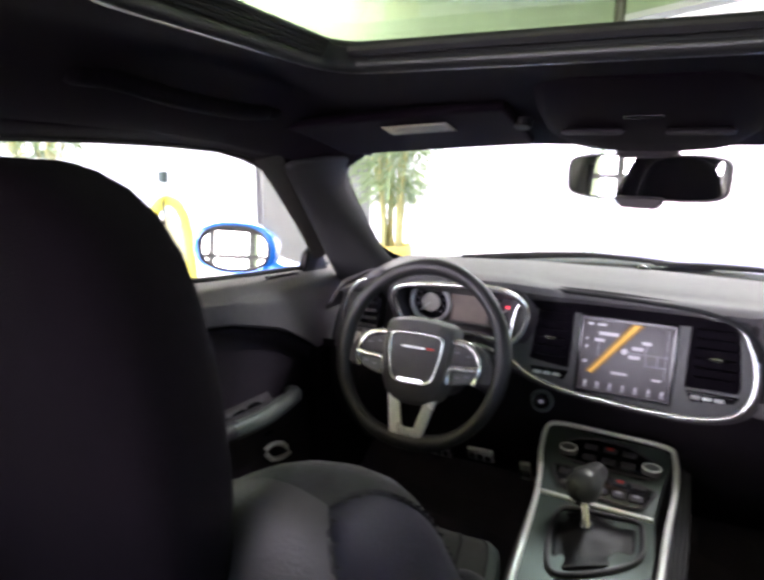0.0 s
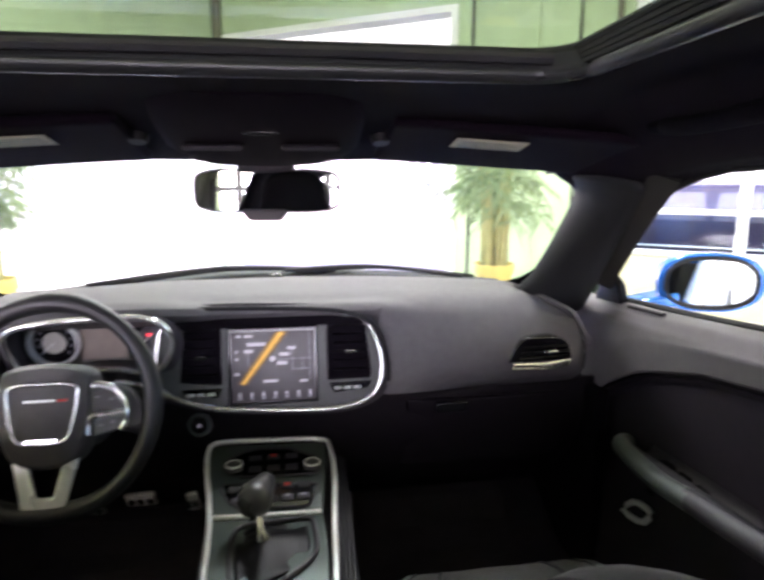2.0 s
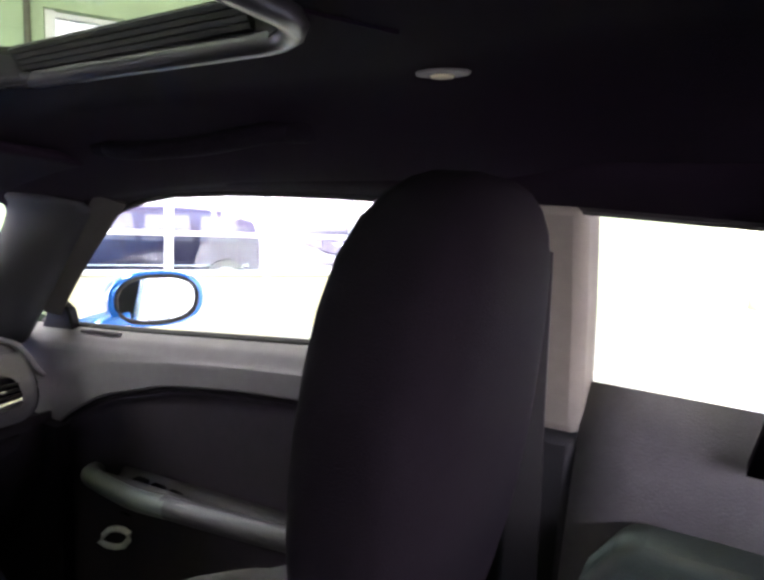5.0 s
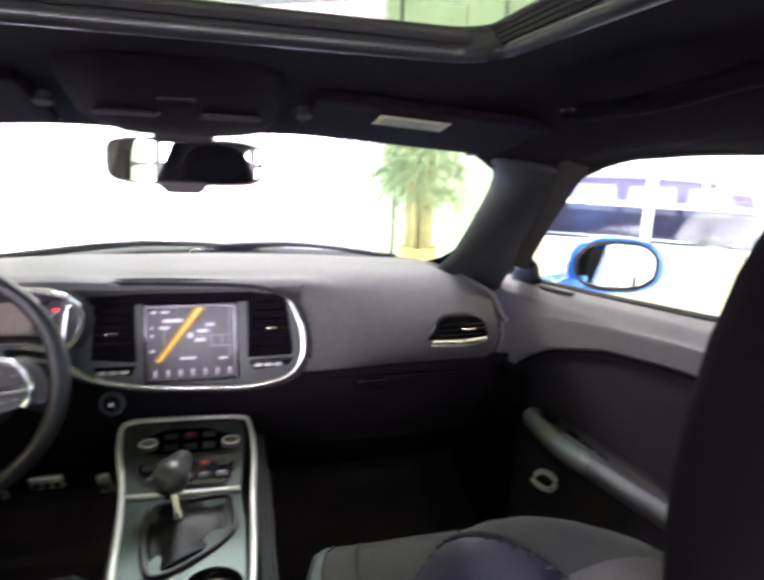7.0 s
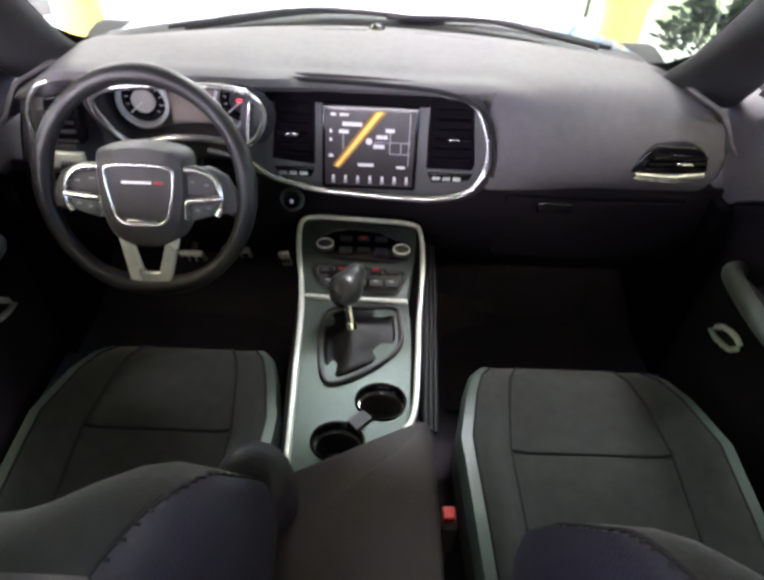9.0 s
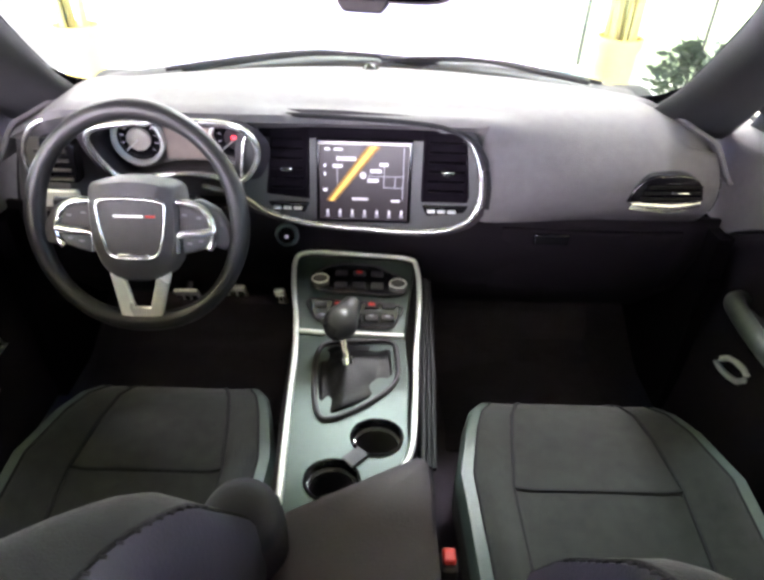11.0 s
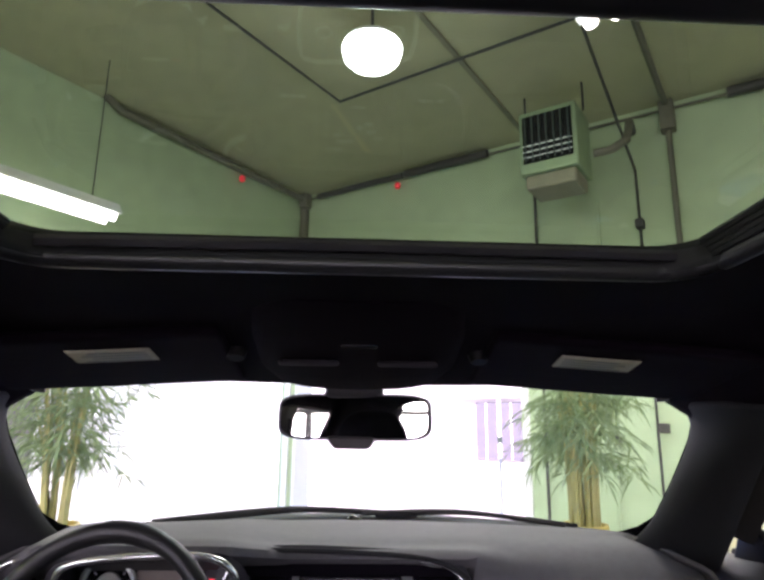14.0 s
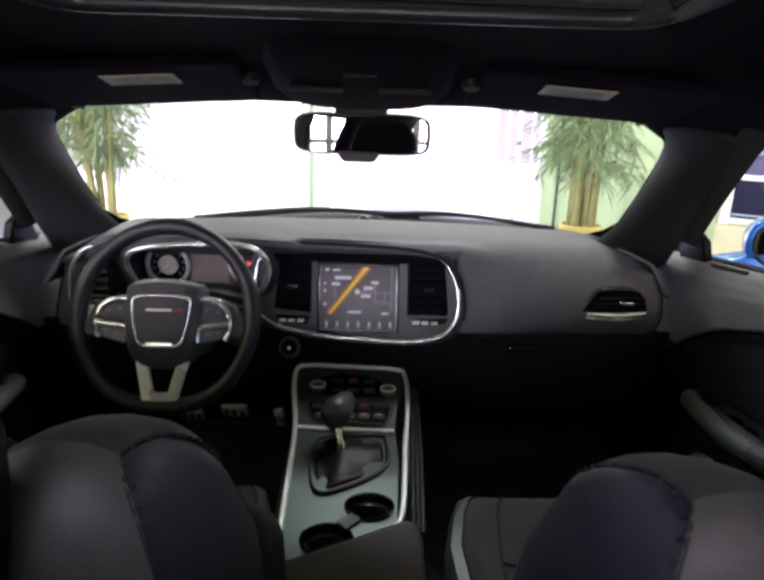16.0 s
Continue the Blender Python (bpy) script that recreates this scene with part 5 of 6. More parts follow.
# climate controls
for name, outline in (("radio_panel", [(-0.098, -0.062), (-0.07, -0.045), (-0.04, -0.038), (0.02, -0.042), (0.045, -0.055), (0.075, -0.07), (0.078, -0.1), (0.05, -0.11), (-0.07, -0.105), (-0.10, -0.09)]), ("climate_panel", [(-0.10, -0.122), (-0.02, -0.127), (0.068, -0.134), (0.066, -0.160), (0.05, -0.182), (-0.01, -0.180), (-0.075, -0.172), (-0.096, -0.150)])):
    pn = part(name, prism(outline, lambda x, y: kp(x, y, 0.004), (0, 0, -0.006)), "gloss", console, "black control panel", bevel=0.002)
    part("panel_rim", tube(smooth_line([kp(x, y, 0.0045) for x, y in outline], 4, True), 0.0022, True, 6), "dark", pn)
    if name == "radio_panel":
        for kx, ky in ((-0.085, -0.082), (0.065, -0.09)):
            part("knob", lathe(kp(kx, ky, 0.002), [(0.017, 0), (0.016, 0.009), (0.013, 0.011), (0.001, 0.011)], 20), "trim_black", pn, "round dark knob")
            part("knob_ring", tube([kp(kx, ky, 0.012) + Vector((0.0155 * math.cos(a), 0.0155 * math.sin(a), 0)) for a in (2 * math.pi * j / 20 for j in range(20))], 0.0018, True, 6), "satin", pn, "thin bright ring")
        for k in range(3):
            part("button", box((0.024, 0.014, 0.005), kp(-0.045 + 0.035 * k, -0.09, 0.005), pose(0, 0, 0, 22)), "dark", pn, bevel=0.002)
            part("button", box((0.024, 0.012, 0.005), kp(-0.045 + 0.035 * k, -0.062, 0.005), pose(0, 0, 0, 22)), "dark", pn, bevel=0.002)
    else:
        for k in range(5):
            part("button", box((0.024, 0.013, 0.005), kp(-0.08 + 0.032 * k, -0.135, 0.005), pose(0, 0, 0, 22)), "dark", pn, bevel=0.002)
            part("button", box((0.024, 0.014, 0.005), kp(-0.074 + 0.03 * k, -0.162, 0.005), pose(0, 0, 0, 22)), "dark", pn, bevel=0.002)
            part("button_mark", box((0.009, 0.003, 0.001), kp(-0.074 + 0.03 * k, -0.160, 0.0085), pose(0, 0, 0, 22)), "grey_lit", pn, "small pale mark", smooth=False)
for x, y in ((-0.01, -0.062), (-0.048, -0.135), (0.016, -0.135)):
    part("red_icon", box((0.012, 0.006, 0.002), kp(x, y, 0.0085), pose(0, 0, 0, 22)), "red", pn, "small red icon", smooth=False)
# cup holders
for cx, cy in CUPS:
    ring = lambda r, h, cx=cx, cy=cy: [Vector((cx + r * math.cos(a), cy + 0.9 * r * math.sin(a), kz(cy) + h)) - ko for a in (2 * math.pi * k / 32 for k in range(32))]
    cup = part("cup_holder", loft([ring(0.040, -0.004), ring(0.0405, 0.003), ring(0.038, 0.004), ring(0.0355, 0.001), ring(0.035, -0.012)], caps=False), "gloss", console, "black cup holder rim")
    part("cup_well", loft([ring(0.0355, -0.004), ring(0.034, -0.03), ring(0.031, -0.065), ring(0.001, -0.066)], caps=False), "dark", cup, "deep black cup well")
    part("cup_lip", tube(ring(0.034, -0.016), 0.0015, True, 6), "chrome", cup, "thin bright ring")
part("cup_bridge", loft([[kp(-0.020, -0.474, 0.0055), kp(0.002, -0.454, 0.0055), kp(0.000, -0.456, -0.02), kp(-0.018, -0.472, -0.02)], [kp(-0.004, -0.490, 0.0055), kp(0.018, -0.468, 0.0055), kp(0.016, -0.470, -0.02), kp(-0.002, -0.488, -0.02)]]), "dark", console, "black web between the cups", smooth=False)
for sx_, xs in ((-1, ((-0.116, -0.195), (-0.112, -0.36), (-0.100, -0.58))), (1, ((0.104, -0.195), (0.098, -0.36), (0.10, -0.52)))):
    part("side_wall", loft([[Vector((x, y, kz(y) - 0.002)) - ko, Vector((x + 0.012 * sx_, y, kz(y) - 0.012)) - ko, Vector((x + 0.014 * sx_, y, 0.45)) - ko, Vector((x, y, 0.45)) - ko] for x, y in xs]), "dark", console)
arm_rings = []
for y0, y1, z, w in ((-0.575, -0.472, 0.588, 0.0), (-0.60, -0.50, 0.60, 0.002), (-0.68, -0.66, 0.603, 0.004), (-0.85, -0.85, 0.60, 0.004), (-0.97, -0.97, 0.59, 0.0)):
    arm_rings.append([Vector((-0.10 - w, y0, 0.54)) - ko, Vector((-0.10 - w, y0, z - 0.012)) - ko, Vector((-0.085, y0 + 0.008, z)) - ko, Vector((0.09, y1, z)) - ko, Vector((0.105 + w, y1, z - 0.012)) - ko, Vector((0.105 + w, y1, 0.54)) - ko])
part("armrest_lid", loft(arm_rings), "armrest", console, "brownish black padded armrest lid", bevel=0.006)

# gear lever
lever = thing("gear_lever", "ball-topped manual gear lever in a leather boot", "gear lever", at=kp(-0.015, -0.30) + ko)
lo = lever.location
boot_line = smooth_line([Vector((a, b, 0)) for a, b in ((-0.062, -0.225), (0.0, -0.218), (0.052, -0.216), (0.062, -0.25), (0.060, -0.315), (0.02, -0.362), (-0.036, -0.398), (-0.062, -0.392), (-0.074, -0.33), (-0.076, -0.26))], 4, True)
part("frame_ring", tube([Vector((p.x, p.y, kz(p.y) + 0.003)) - lo for p in boot_line], 0.0045, True, 8), "dark", lever, "black boot frame")
top = Vector((-0.022, -0.285, 0.598))
bring = []
for t, puff in ((0, -0.004), (0.2, 0.0), (0.4, -0.006), (0.6, -0.002), (0.85, -0.002), (1.0, 0.0)):
    bring.append([Vector((p.x, p.y, kz(p.y))).lerp(top + (Vector((p.x, p.y, top.z)) - Vector((-0.015, -0.31, top.z))) * 0.14, t) + Vector((0, 0, puff + 0.006 * math.sin(0.63 * k) * (1 - t) * min(t * 6, 1))) - lo for k, p in enumerate(boot_line)])
part("boot", loft(bring), "boot", lever, "folded black leather boot", sub=1)
knob = Vector((-0.036, -0.240, 0.645))
part("shaft", tube([top - lo - Vector((0, 0, 0.01)), knob - lo], 0.0065, n=10), "chrome", lever, "chrome shaft")
part("collar", tube([top - lo - Vector((0, 0, 0.004)), top - lo + (knob - top) * 0.12], 0.011, n=12), "chrome", lever, "chrome collar")
knob_rings = []
axis = Vector((0.019, 0.040, 0.012)).normalized()
side = axis.cross(Vector((0, 0, 1))).normalized()
lift = side.cross(axis)
for d, r in ((-0.034, 0.003), (-0.031, 0.014), (-0.022, 0.026), (-0.008, 0.0335), (0.004, 0.0335), (0.016, 0.029), (0.026, 0.0235), (0.036, 0.0205), (0.045, 0.0185), (0.052, 0.013), (0.056, 0.004)):
    knob_rings.append([knob - lo + axis * d + side * 0.92 * r * math.cos(a) + lift * 0.92 * r * math.sin(a) for a in (2 * math.pi * k / 24 for k in range(24))])
part("knob", loft(knob_rings), "knob", lever, "satin black rounded knob", sub=1)
part("knob_collar", tube([knob - lo - Vector((0, 0.004, 0.036)), knob - lo - Vector((0, 0.0, 0.024))], 0.012, n=14), "knob", lever)

# pedals
for nm, cx, cy, cz, w, h, lb in (("clutch_pedal", -0.405, 0.07, 0.475, 0.055, 0.05, "metal-faced clutch pedal"), ("brake_pedal", -0.305, 0.083, 0.48, 0.065, 0.05, "metal-faced brake pedal"), ("accelerator_pedal", -0.198, 0.10, 0.455, 0.026, 0.08, "metal-faced accelerator pedal")):
    pd = thing(nm, lb + " in the dark footwell", "pedal", "pedals", at=(cx, cy, cz))
    tl = pose(0, 0, 0, 35)
    part("pad", box((w, 0.012, h), (0, 0, 0), tl), "bright", pd, bevel=0.004)
    for k in range(3):
        part("stud", box((w * 0.2, 0.006, h * 0.35), tl @ Vector((-w * 0.3 + w * 0.3 * k, -0.008, 0)), tl), "rubber", pd, bevel=0.002)
    part("arm", tube([(0, 0.01, 0), (0, 0.08, 0.06), (0, 0.2, 0.2)], 0.008, n=8), "dark", pd)

# floor pan with carpet
carpet = tagged(part("carpet_floor", surf(lambda u, v: Vector((-0.70 + 1.4 * u, 0.42 - 2.2 * v, 0.26 + 0.16 * step(0.2, 0.0, v) + 0.06 * math.exp(-((u - 0.5) / 0.12) ** 2))), 28, 40), "carpet", solid=0.02), "near-black car carpet in the footwells", "carpet", kind="structure")
for sx in (-1, 1):
    tagged(part("floor_mat", surf(lambda u, v: Vector((sx * 0.37 - 0.19 + 0.38 * u, 0.22 - 0.42 * v, 0.284 + 0.12 * step(0.3, 0.0, v))), 10, 10), "carpet", solid=0.008, smooth=False), "black floor mat in the footwell", "mat", "floor mats")


# ---- front seats ----
def skin_patch(rings, ks, lift, extra=Vector((0, 0, 0))):
    """Strip of a lofted pad's own skin, raised by lift."""
    bm = bmesh.new()
    n = len(rings[0])
    grid = []
    for r in rings:
        mid = sum(r, Vector()) / n
        grid.append([bm.verts.new(r[k % n] + (r[k % n] - mid).normalized() * lift + extra) for k in ks])
    for r0, r1 in zip(grid, grid[1:]):
        for j in range(len(ks) - 1):
            bm.faces.new((r0[j], r0[j + 1], r1[j + 1], r1[j]))
    return bm


def seat(sx, dy, bx, back, lean, tall, ear, wide, seam_x, head, name_label):
    hoff, hx, hh, hk = head
    cx, cy = (-0.334, dy - 0.048) if sx < 0 else (0.380, dy)
    st = thing("front_seat", name_label, "seat", "front seats", at=(cx, -0.5 + dy, 0.27))
    o = st.location

    def section(hw, n0, bol, core, p_of, n=36):
        """Closed ring: bolstered pad of half width hw; p_of(x, n) gives the place."""
        ring = []
        for k in range(n):
            a = 2 * math.pi * k / n
            c, s = math.cos(a), math.sin(a)
            x = hw * abs(c) ** 0.55 * (1 if c > 0 else -1)
            q = abs(x) / hw
            if s >= 0:
                h = (n0 + bol * step(0.5, 0.85, q)) * (1 if s > 0.35 else (s / 0.35) ** 0.5)
            else:
                h = -core * min(abs(s) * 2, 1)
            ring.append(p_of(x, h))
        return ring

    prof = ((0.206, 0.425, 0.08, 0.0, 0.0), (0.204, 0.448, 0.115, 0.010, 0.0), (0.212, 0.466, 0.134, 0.017, 0.0), (0.231, 0.481, 0.155, 0.020, 0.002), (0.265, 0.491, 0.178, 0.020, 0.008), (0.32, 0.492, 0.196, 0.020, 0.020), (0.42, 0.484, 0.217, 0.020, 0.038), (0.55, 0.472, 0.210, 0.020, 0.046), (0.66, 0.465, 0.203, 0.020, 0.042), (0.72, 0.450, 0.190, 0.0, 0.02))
    crings = []
    for i, (r0, r1) in enumerate(zip(prof, prof[1:])):
        steps = 2 if i < 5 else 4
        for j in range(steps + (1 if i == len(prof) - 2 else 0)):
            y, z, hw, th, bol = (p + (q - p) * j / steps for p, q in zip(r0, r1))
            crings.append(section(hw, th, bol, 0.10, lambda x, h, y=y, z=z: Vector((cx + x * (0.94 if sx < 0 else 1.04), -y + cy, z + h - 0.02)) - o, 48))
    cpatch = lambda ks, lift, i0, i1: skin_patch(crings[i0:i1], ks, lift)
    inserts = cpatch(range(9, 16), 0.002, 4, len(crings)), cpatch(range(1, 6), 0.003, 6, len(crings)), cpatch(range(19, 24), 0.003, 6, len(crings))
    part("cushion", loft(crings), "suede", st, "dark grey suede seat cushion")
    part("cushion_insert", inserts[0], "suede", st, "smooth suede centre panel")
    for bm in inserts[1:]:
        part("bolster_stripe", bm, "stripe", st, "pale teal-grey leather bolster stripe")
    part("base", box((0.36, 0.42, 0.12), (0, 0.03, 0.06)), "dark", st, bevel=0.02)
    for k in (9, 15):
        part("seam", tube([r[k] + Vector((0, 0, 0.0005)) for r in crings[4:]], 0.0032, n=6), "seam", st)
    for k in (1, 5, 19, 23):
        part("seam", tube([r[k] + Vector((0, 0, 0.002)) for r in crings[6:]], 0.0018, n=5), "seam", st)
    cross = crings[14]
    part("seam", tube([cross[k] + Vector((0, 0, 0.0015)) for k in range(9, 16)], 0.0035, n=6), "seam", st)
    # backrest along a leaning spine, with raised shoulder ears
    ca, sa = math.cos(radians(lean)), math.sin(radians(lean))
    foot = Vector((cx + bx, -0.70 + dy + back, 0.44))
    up, out = Vector((0, -sa, ca)), Vector((0, ca, sa))

    def top_of(x):
        q = abs(x) / 0.245
        return tall * (0.87 + 0.13 * math.exp(-((q - ear) / 0.34) ** 2) - 0.09 * step(0.80, 1.0, q))

    table = ((0.0, 0.82, 0.05, 0.02), (0.15, 0.96, 0.055, 0.05), (0.38, 1.02, 0.055, 0.065), (0.62, 1.02, 0.05, 0.06), (0.80, 0.98, 0.045, 0.045), (1.0, 0.95, 0.04, 0.03))
    rings = []
    for t in (0.0, 0.1, 0.2, 0.3, 0.4, 0.5, 0.6, 0.7, 0.78, 0.84, 0.88, 0.91, 0.935, 0.955, 0.97, 0.982, 0.991, 0.997, 1.0):
        hw, th, bol = (lerp_table(t, [(r[0], r[k]) for r in table]) for k in (1, 2, 3))
        w = math.sqrt(max(1 - (max(t - 0.84, 0) / 0.16) ** 2, 0.0))
        rings.append(section(hw * wide * (0.86 + 0.14 * w), th, bol, 0.062, lambda x, n, t=t, w=w: foot + up * t * top_of(x) + out * (-0.006 + (n + 0.006) * w) + Vector((x, 0, 0)) - o, 48))

    centre = skin_patch(rings[2:], range(4, 21), 0.0025, up * 0.0025), skin_patch(rings[2:], range(28, 45), 0.0025, up * 0.0025)
    part("backrest", loft(rings), "leather", st, "black leather bolstered backrest")
    part("centre_insert", centre[0], "suede", st, "grey suede centre panel")
    part("back_panel", centre[1], "seatback", st, "grey vinyl seat back panel")
    for k in (4, 20, 28, 44):
        line = smooth_line([r[k] + up * 0.001 for r in rings[3:]], 3)
        part("seam", tube(line, 0.0028, n=6), "seam", st, "dark sewn seam")
        side = 1 if k in (4, 44) else -1
        spots, run = [], 0.0
        for p, q in zip(line, line[1:]):
            run += (q - p).length
            if run > 0.0125:
                run = 0.0
                spots.append(q)
        for q in spots:
            part("stitch", tube([q + Vector((side * 0.003, 0, 0.0005)), q + Vector((side * 0.0075, 0, 0.0))], 0.0013, n=5), "seam", st)
    # inner wing bolster beside the console
    wing = smooth_line([foot + up * tall * t + out * n + Vector((-sx * (wide - 0.026), 0, 0)) - o for t, n in ((0.06, 0.06), (0.18, 0.095), (0.28, 0.118), (0.36, 0.126), (0.41, 0.126), (0.435, 0.122))], 4)
    if sx < 0:
        part("wing_bolster", tube(wing, lambda t: 0.046 * math.sqrt(max(1 - max((t - 0.6) / 0.4, 0) ** 2, 0.004)), n=20), "leather", st, "navy black leather wing bolster")
    # head restraint
    hrings = []
    up2, out2 = Vector((0, -0.10, 0.995)), Vector((0, 0.995, 0.10))
    anchor = foot + up * 0.60
    for h, hw, t0, t1, dx in ((0.30, 0.07, 0.02, 0.02, 0.016), (0.33, 0.085, 0.03, 0.03, 0.014), (0.44, 0.112, 0.045, 0.045, 0.010), (0.51, 0.138, 0.05, 0.055, 0.006), (0.58, 0.149, 0.05, 0.055, 0.003), (0.66, 0.145, 0.05, 0.055, 0.0), (0.73, 0.130, 0.05, 0.05, 0.006), (0.768, 0.100, 0.035, 0.04, 0.012), (0.786, 0.05, 0.015, 0.02, 0.014)):
        ring = []
        for k in range(28):
            a = 2 * math.pi * k / 28
            c, s = math.cos(a), math.sin(a)
            ring.append(anchor + up2 * (h - 0.60 + hh) + out2 * (hoff + (t0 if s > 0 else t1) * abs(s) ** 0.6 * (1 if s > 0 else -1)) + Vector((hx + (dx if sx > 0 else 0) + hk * hw * abs(c) ** 0.5 * (1 if c > 0 else -1), 0, 0)) - o)
        hrings.append(ring)
    part("headrest", loft(hrings), "rest", st, "tall dark headrest", sub=1)
    return st


seat(-1, 0.04, -0.004, -0.03, 20, 0.541, 0.60, 0.244, 0.162, (-0.06, 0.014, -0.002, 0.9), "dark grey suede driver seat with pale leather stripes")
seat(1, -0.03, 0.013, -0.006, 20, 0.542, 0.5, 0.205, 0.165, (-0.04, -0.004, 0.032, 0.87), "dark grey suede passenger seat with pale leather stripes")
bk = thing("seat_belt_buckle", "red-buttoned black seat belt buckle beside the console", "buckle", at=(0.128, -0.60, 0.50))
part("body", box((0.024, 0.03, 0.07), (0, 0, 0.0)), "dark", bk, bevel=0.005)
part("button", box((0.018, 0.02, 0.012), (0, 0.004, 0.038)), "red", bk, "red release button", bevel=0.003)
part("stalk", tube([(0, 0, -0.03), (0, 0.0, -0.2)], 0.008), "dark", bk)


# ---- doors ----
def sill_z(y):
    return lerp_table(-y, [(-0.15, 0.895), (-0.08, 0.90), (0.2, 0.923), (0.62, 0.966), (1.0, 0.985), (1.6, 0.995)])


def arch_z(y):
    return lerp_table(-y, [(-0.1, 0.62), (-0.03, 0.676), (0.06, 0.745), (0.16, 0.80), (0.33, 0.852), (0.49, 0.877), (0.63, 0.89), (1.0, 0.90)])


for sx in (-1, 1):
    door = tagged(new("door_1" if sx < 0 else "door_2"), "dark door trim with leather top and grab bar", "car door", "car doors", "structure")
    door.location = (sx * 0.72, -0.4, 0.6)
    o = door.location

    def door_pt(u, v, sx=sx, o=o):
        y = 0.14 - 1.12 * u
        zs, za = sill_z(y), arch_z(y)
        tab = [(0.0, (0.80, zs - 0.004)), (0.10, (0.745, zs + 0.001)), (0.17, (0.722, zs - 0.008)), (0.26, (0.706, zs - 0.03)), (0.36, (0.700, (zs * 1.2 + za) / 2.2)), (0.46, (0.700, za + 0.006)), (0.50, (0.712, za - 0.004)), (0.56, (0.735, za - 0.02)), (0.75, (0.735, 0.58)), (0.85, (0.715, 0.47)), (1.0, (0.70, 0.28))]
        for (a, p), (b, q) in zip(tab, tab[1:]):
            if v <= b + 1e-9:
                t = (v - a) / (b - a)
                return Vector((sx * (p[0] + (q[0] - p[0]) * t), y, p[1] + (q[1] - p[1]) * t)) - o
    part("upper_trim", surf(lambda u, v: door_pt(u, v * 0.5), 48, 25), "door_top", door, "charcoal leather door top", solid=0.006)
    part("lower_panel", surf(lambda u, v: door_pt(u, 0.5 + v * 0.5), 48, 20), "door_low", door, solid=0.006)
    part("arch_seam", tube([door_pt(k / 24, 0.49) + Vector((-sx * 0.003, 0, 0)) for k in range(25)], 0.004, n=6), "rest", door)
    # one bar in two colours: the bright reflection at its front is painted grey
    part("armrest", tube(smooth_line([Vector((sx * 0.70, -0.14, 0.645)) - o, Vector((sx * 0.672, -0.17, 0.652)) - o, Vector((sx * 0.658, -0.30, 0.655)) - o, Vector((sx * 0.656, -0.40, 0.668)) - o]), 0.018, n=12, flat=1.0), "grip", door, "front of the padded grab bar, light put in its grey")
    # rear half in black stands for the bar falling into shade
    part("armrest_rear", tube(smooth_line([Vector((sx * 0.657, -0.385, 0.666)) - o, Vector((sx * 0.656, -0.50, 0.68)) - o, Vector((sx * 0.66, -0.68, 0.70)) - o, Vector((sx * 0.69, -0.80, 0.70)) - o]), 0.0185, n=12, flat=1.0), "dark", door, "rear half of the grab bar, shade put in its black")
    part("armrest_shelf", surf(lambda u, v: Vector((sx * (0.665 + 0.07 * v), -0.20 - 0.62 * u, 0.655 + 0.045 * u - 0.03 * math.sin(3.1 * v))) - o, 16, 6), "dark", door, solid=0.02)
    for k in range(3):
        part("window_switch", box((0.02, 0.03, 0.012), Vector((sx * 0.70, -0.27 - 0.045 * k, 0.66)) - o), "gloss", door, bevel=0.003)
    ring = [Vector((sx * (x - 0.016), -0.195 + 0.85 * (y + 0.195), 0.524 + 0.85 * (z - 0.524))) - o for x, y, z in ((0.722, -0.130, 0.488), (0.720, -0.148, 0.512), (0.717, -0.172, 0.534), (0.712, -0.205, 0.551), (0.708, -0.238, 0.561), (0.707, -0.258, 0.559), (0.709, -0.252, 0.541), (0.713, -0.230, 0.517), (0.718, -0.195, 0.499), (0.721, -0.158, 0.488))]
    part("pull_handle", tube(ring, 0.006, True, 8), "satin", door, "bright inner pull handle")
    part("handle_cup", disc(Vector((sx * 0.729, -0.195, 0.524)) - o, (-sx, 0, 0), 0.04, 0.004, 24), "gloss", door)
    part("handle_strip", tube(smooth_line([Vector((sx * 0.722, -0.128, 0.486)) - o, Vector((sx * 0.723, -0.08, 0.452)) - o, Vector((sx * 0.724, -0.03, 0.43)) - o]), 0.004, n=6), "graphite", door)
    part("weatherstrip", tube([Vector((sx * 0.757, y, sill_z(y) + 0.004)) - o for y in (0.12, 0.0, -0.2, -0.4, -0.62, -0.95)], 0.006, n=6), "rubber", door)
    part("defrost_slot", tube([Vector((sx * 0.728, y, sill_z(y) - 0.001)) - o for y in (-0.06, -0.12, -0.18)], 0.004, n=6), "dark", door)
    g = part("window_glass", surf(lambda u, v: Vector((sx * (0.765 - 0.12 * v), 0.10 - 1.08 * u - 0.33 * v * (1 - u), sill_z(0.1 - u) + v * (1.20 - sill_z(0.1 - u)))) - o, 10, 6), "glass", door, "clear door glass")
    g.visible_shadow = False

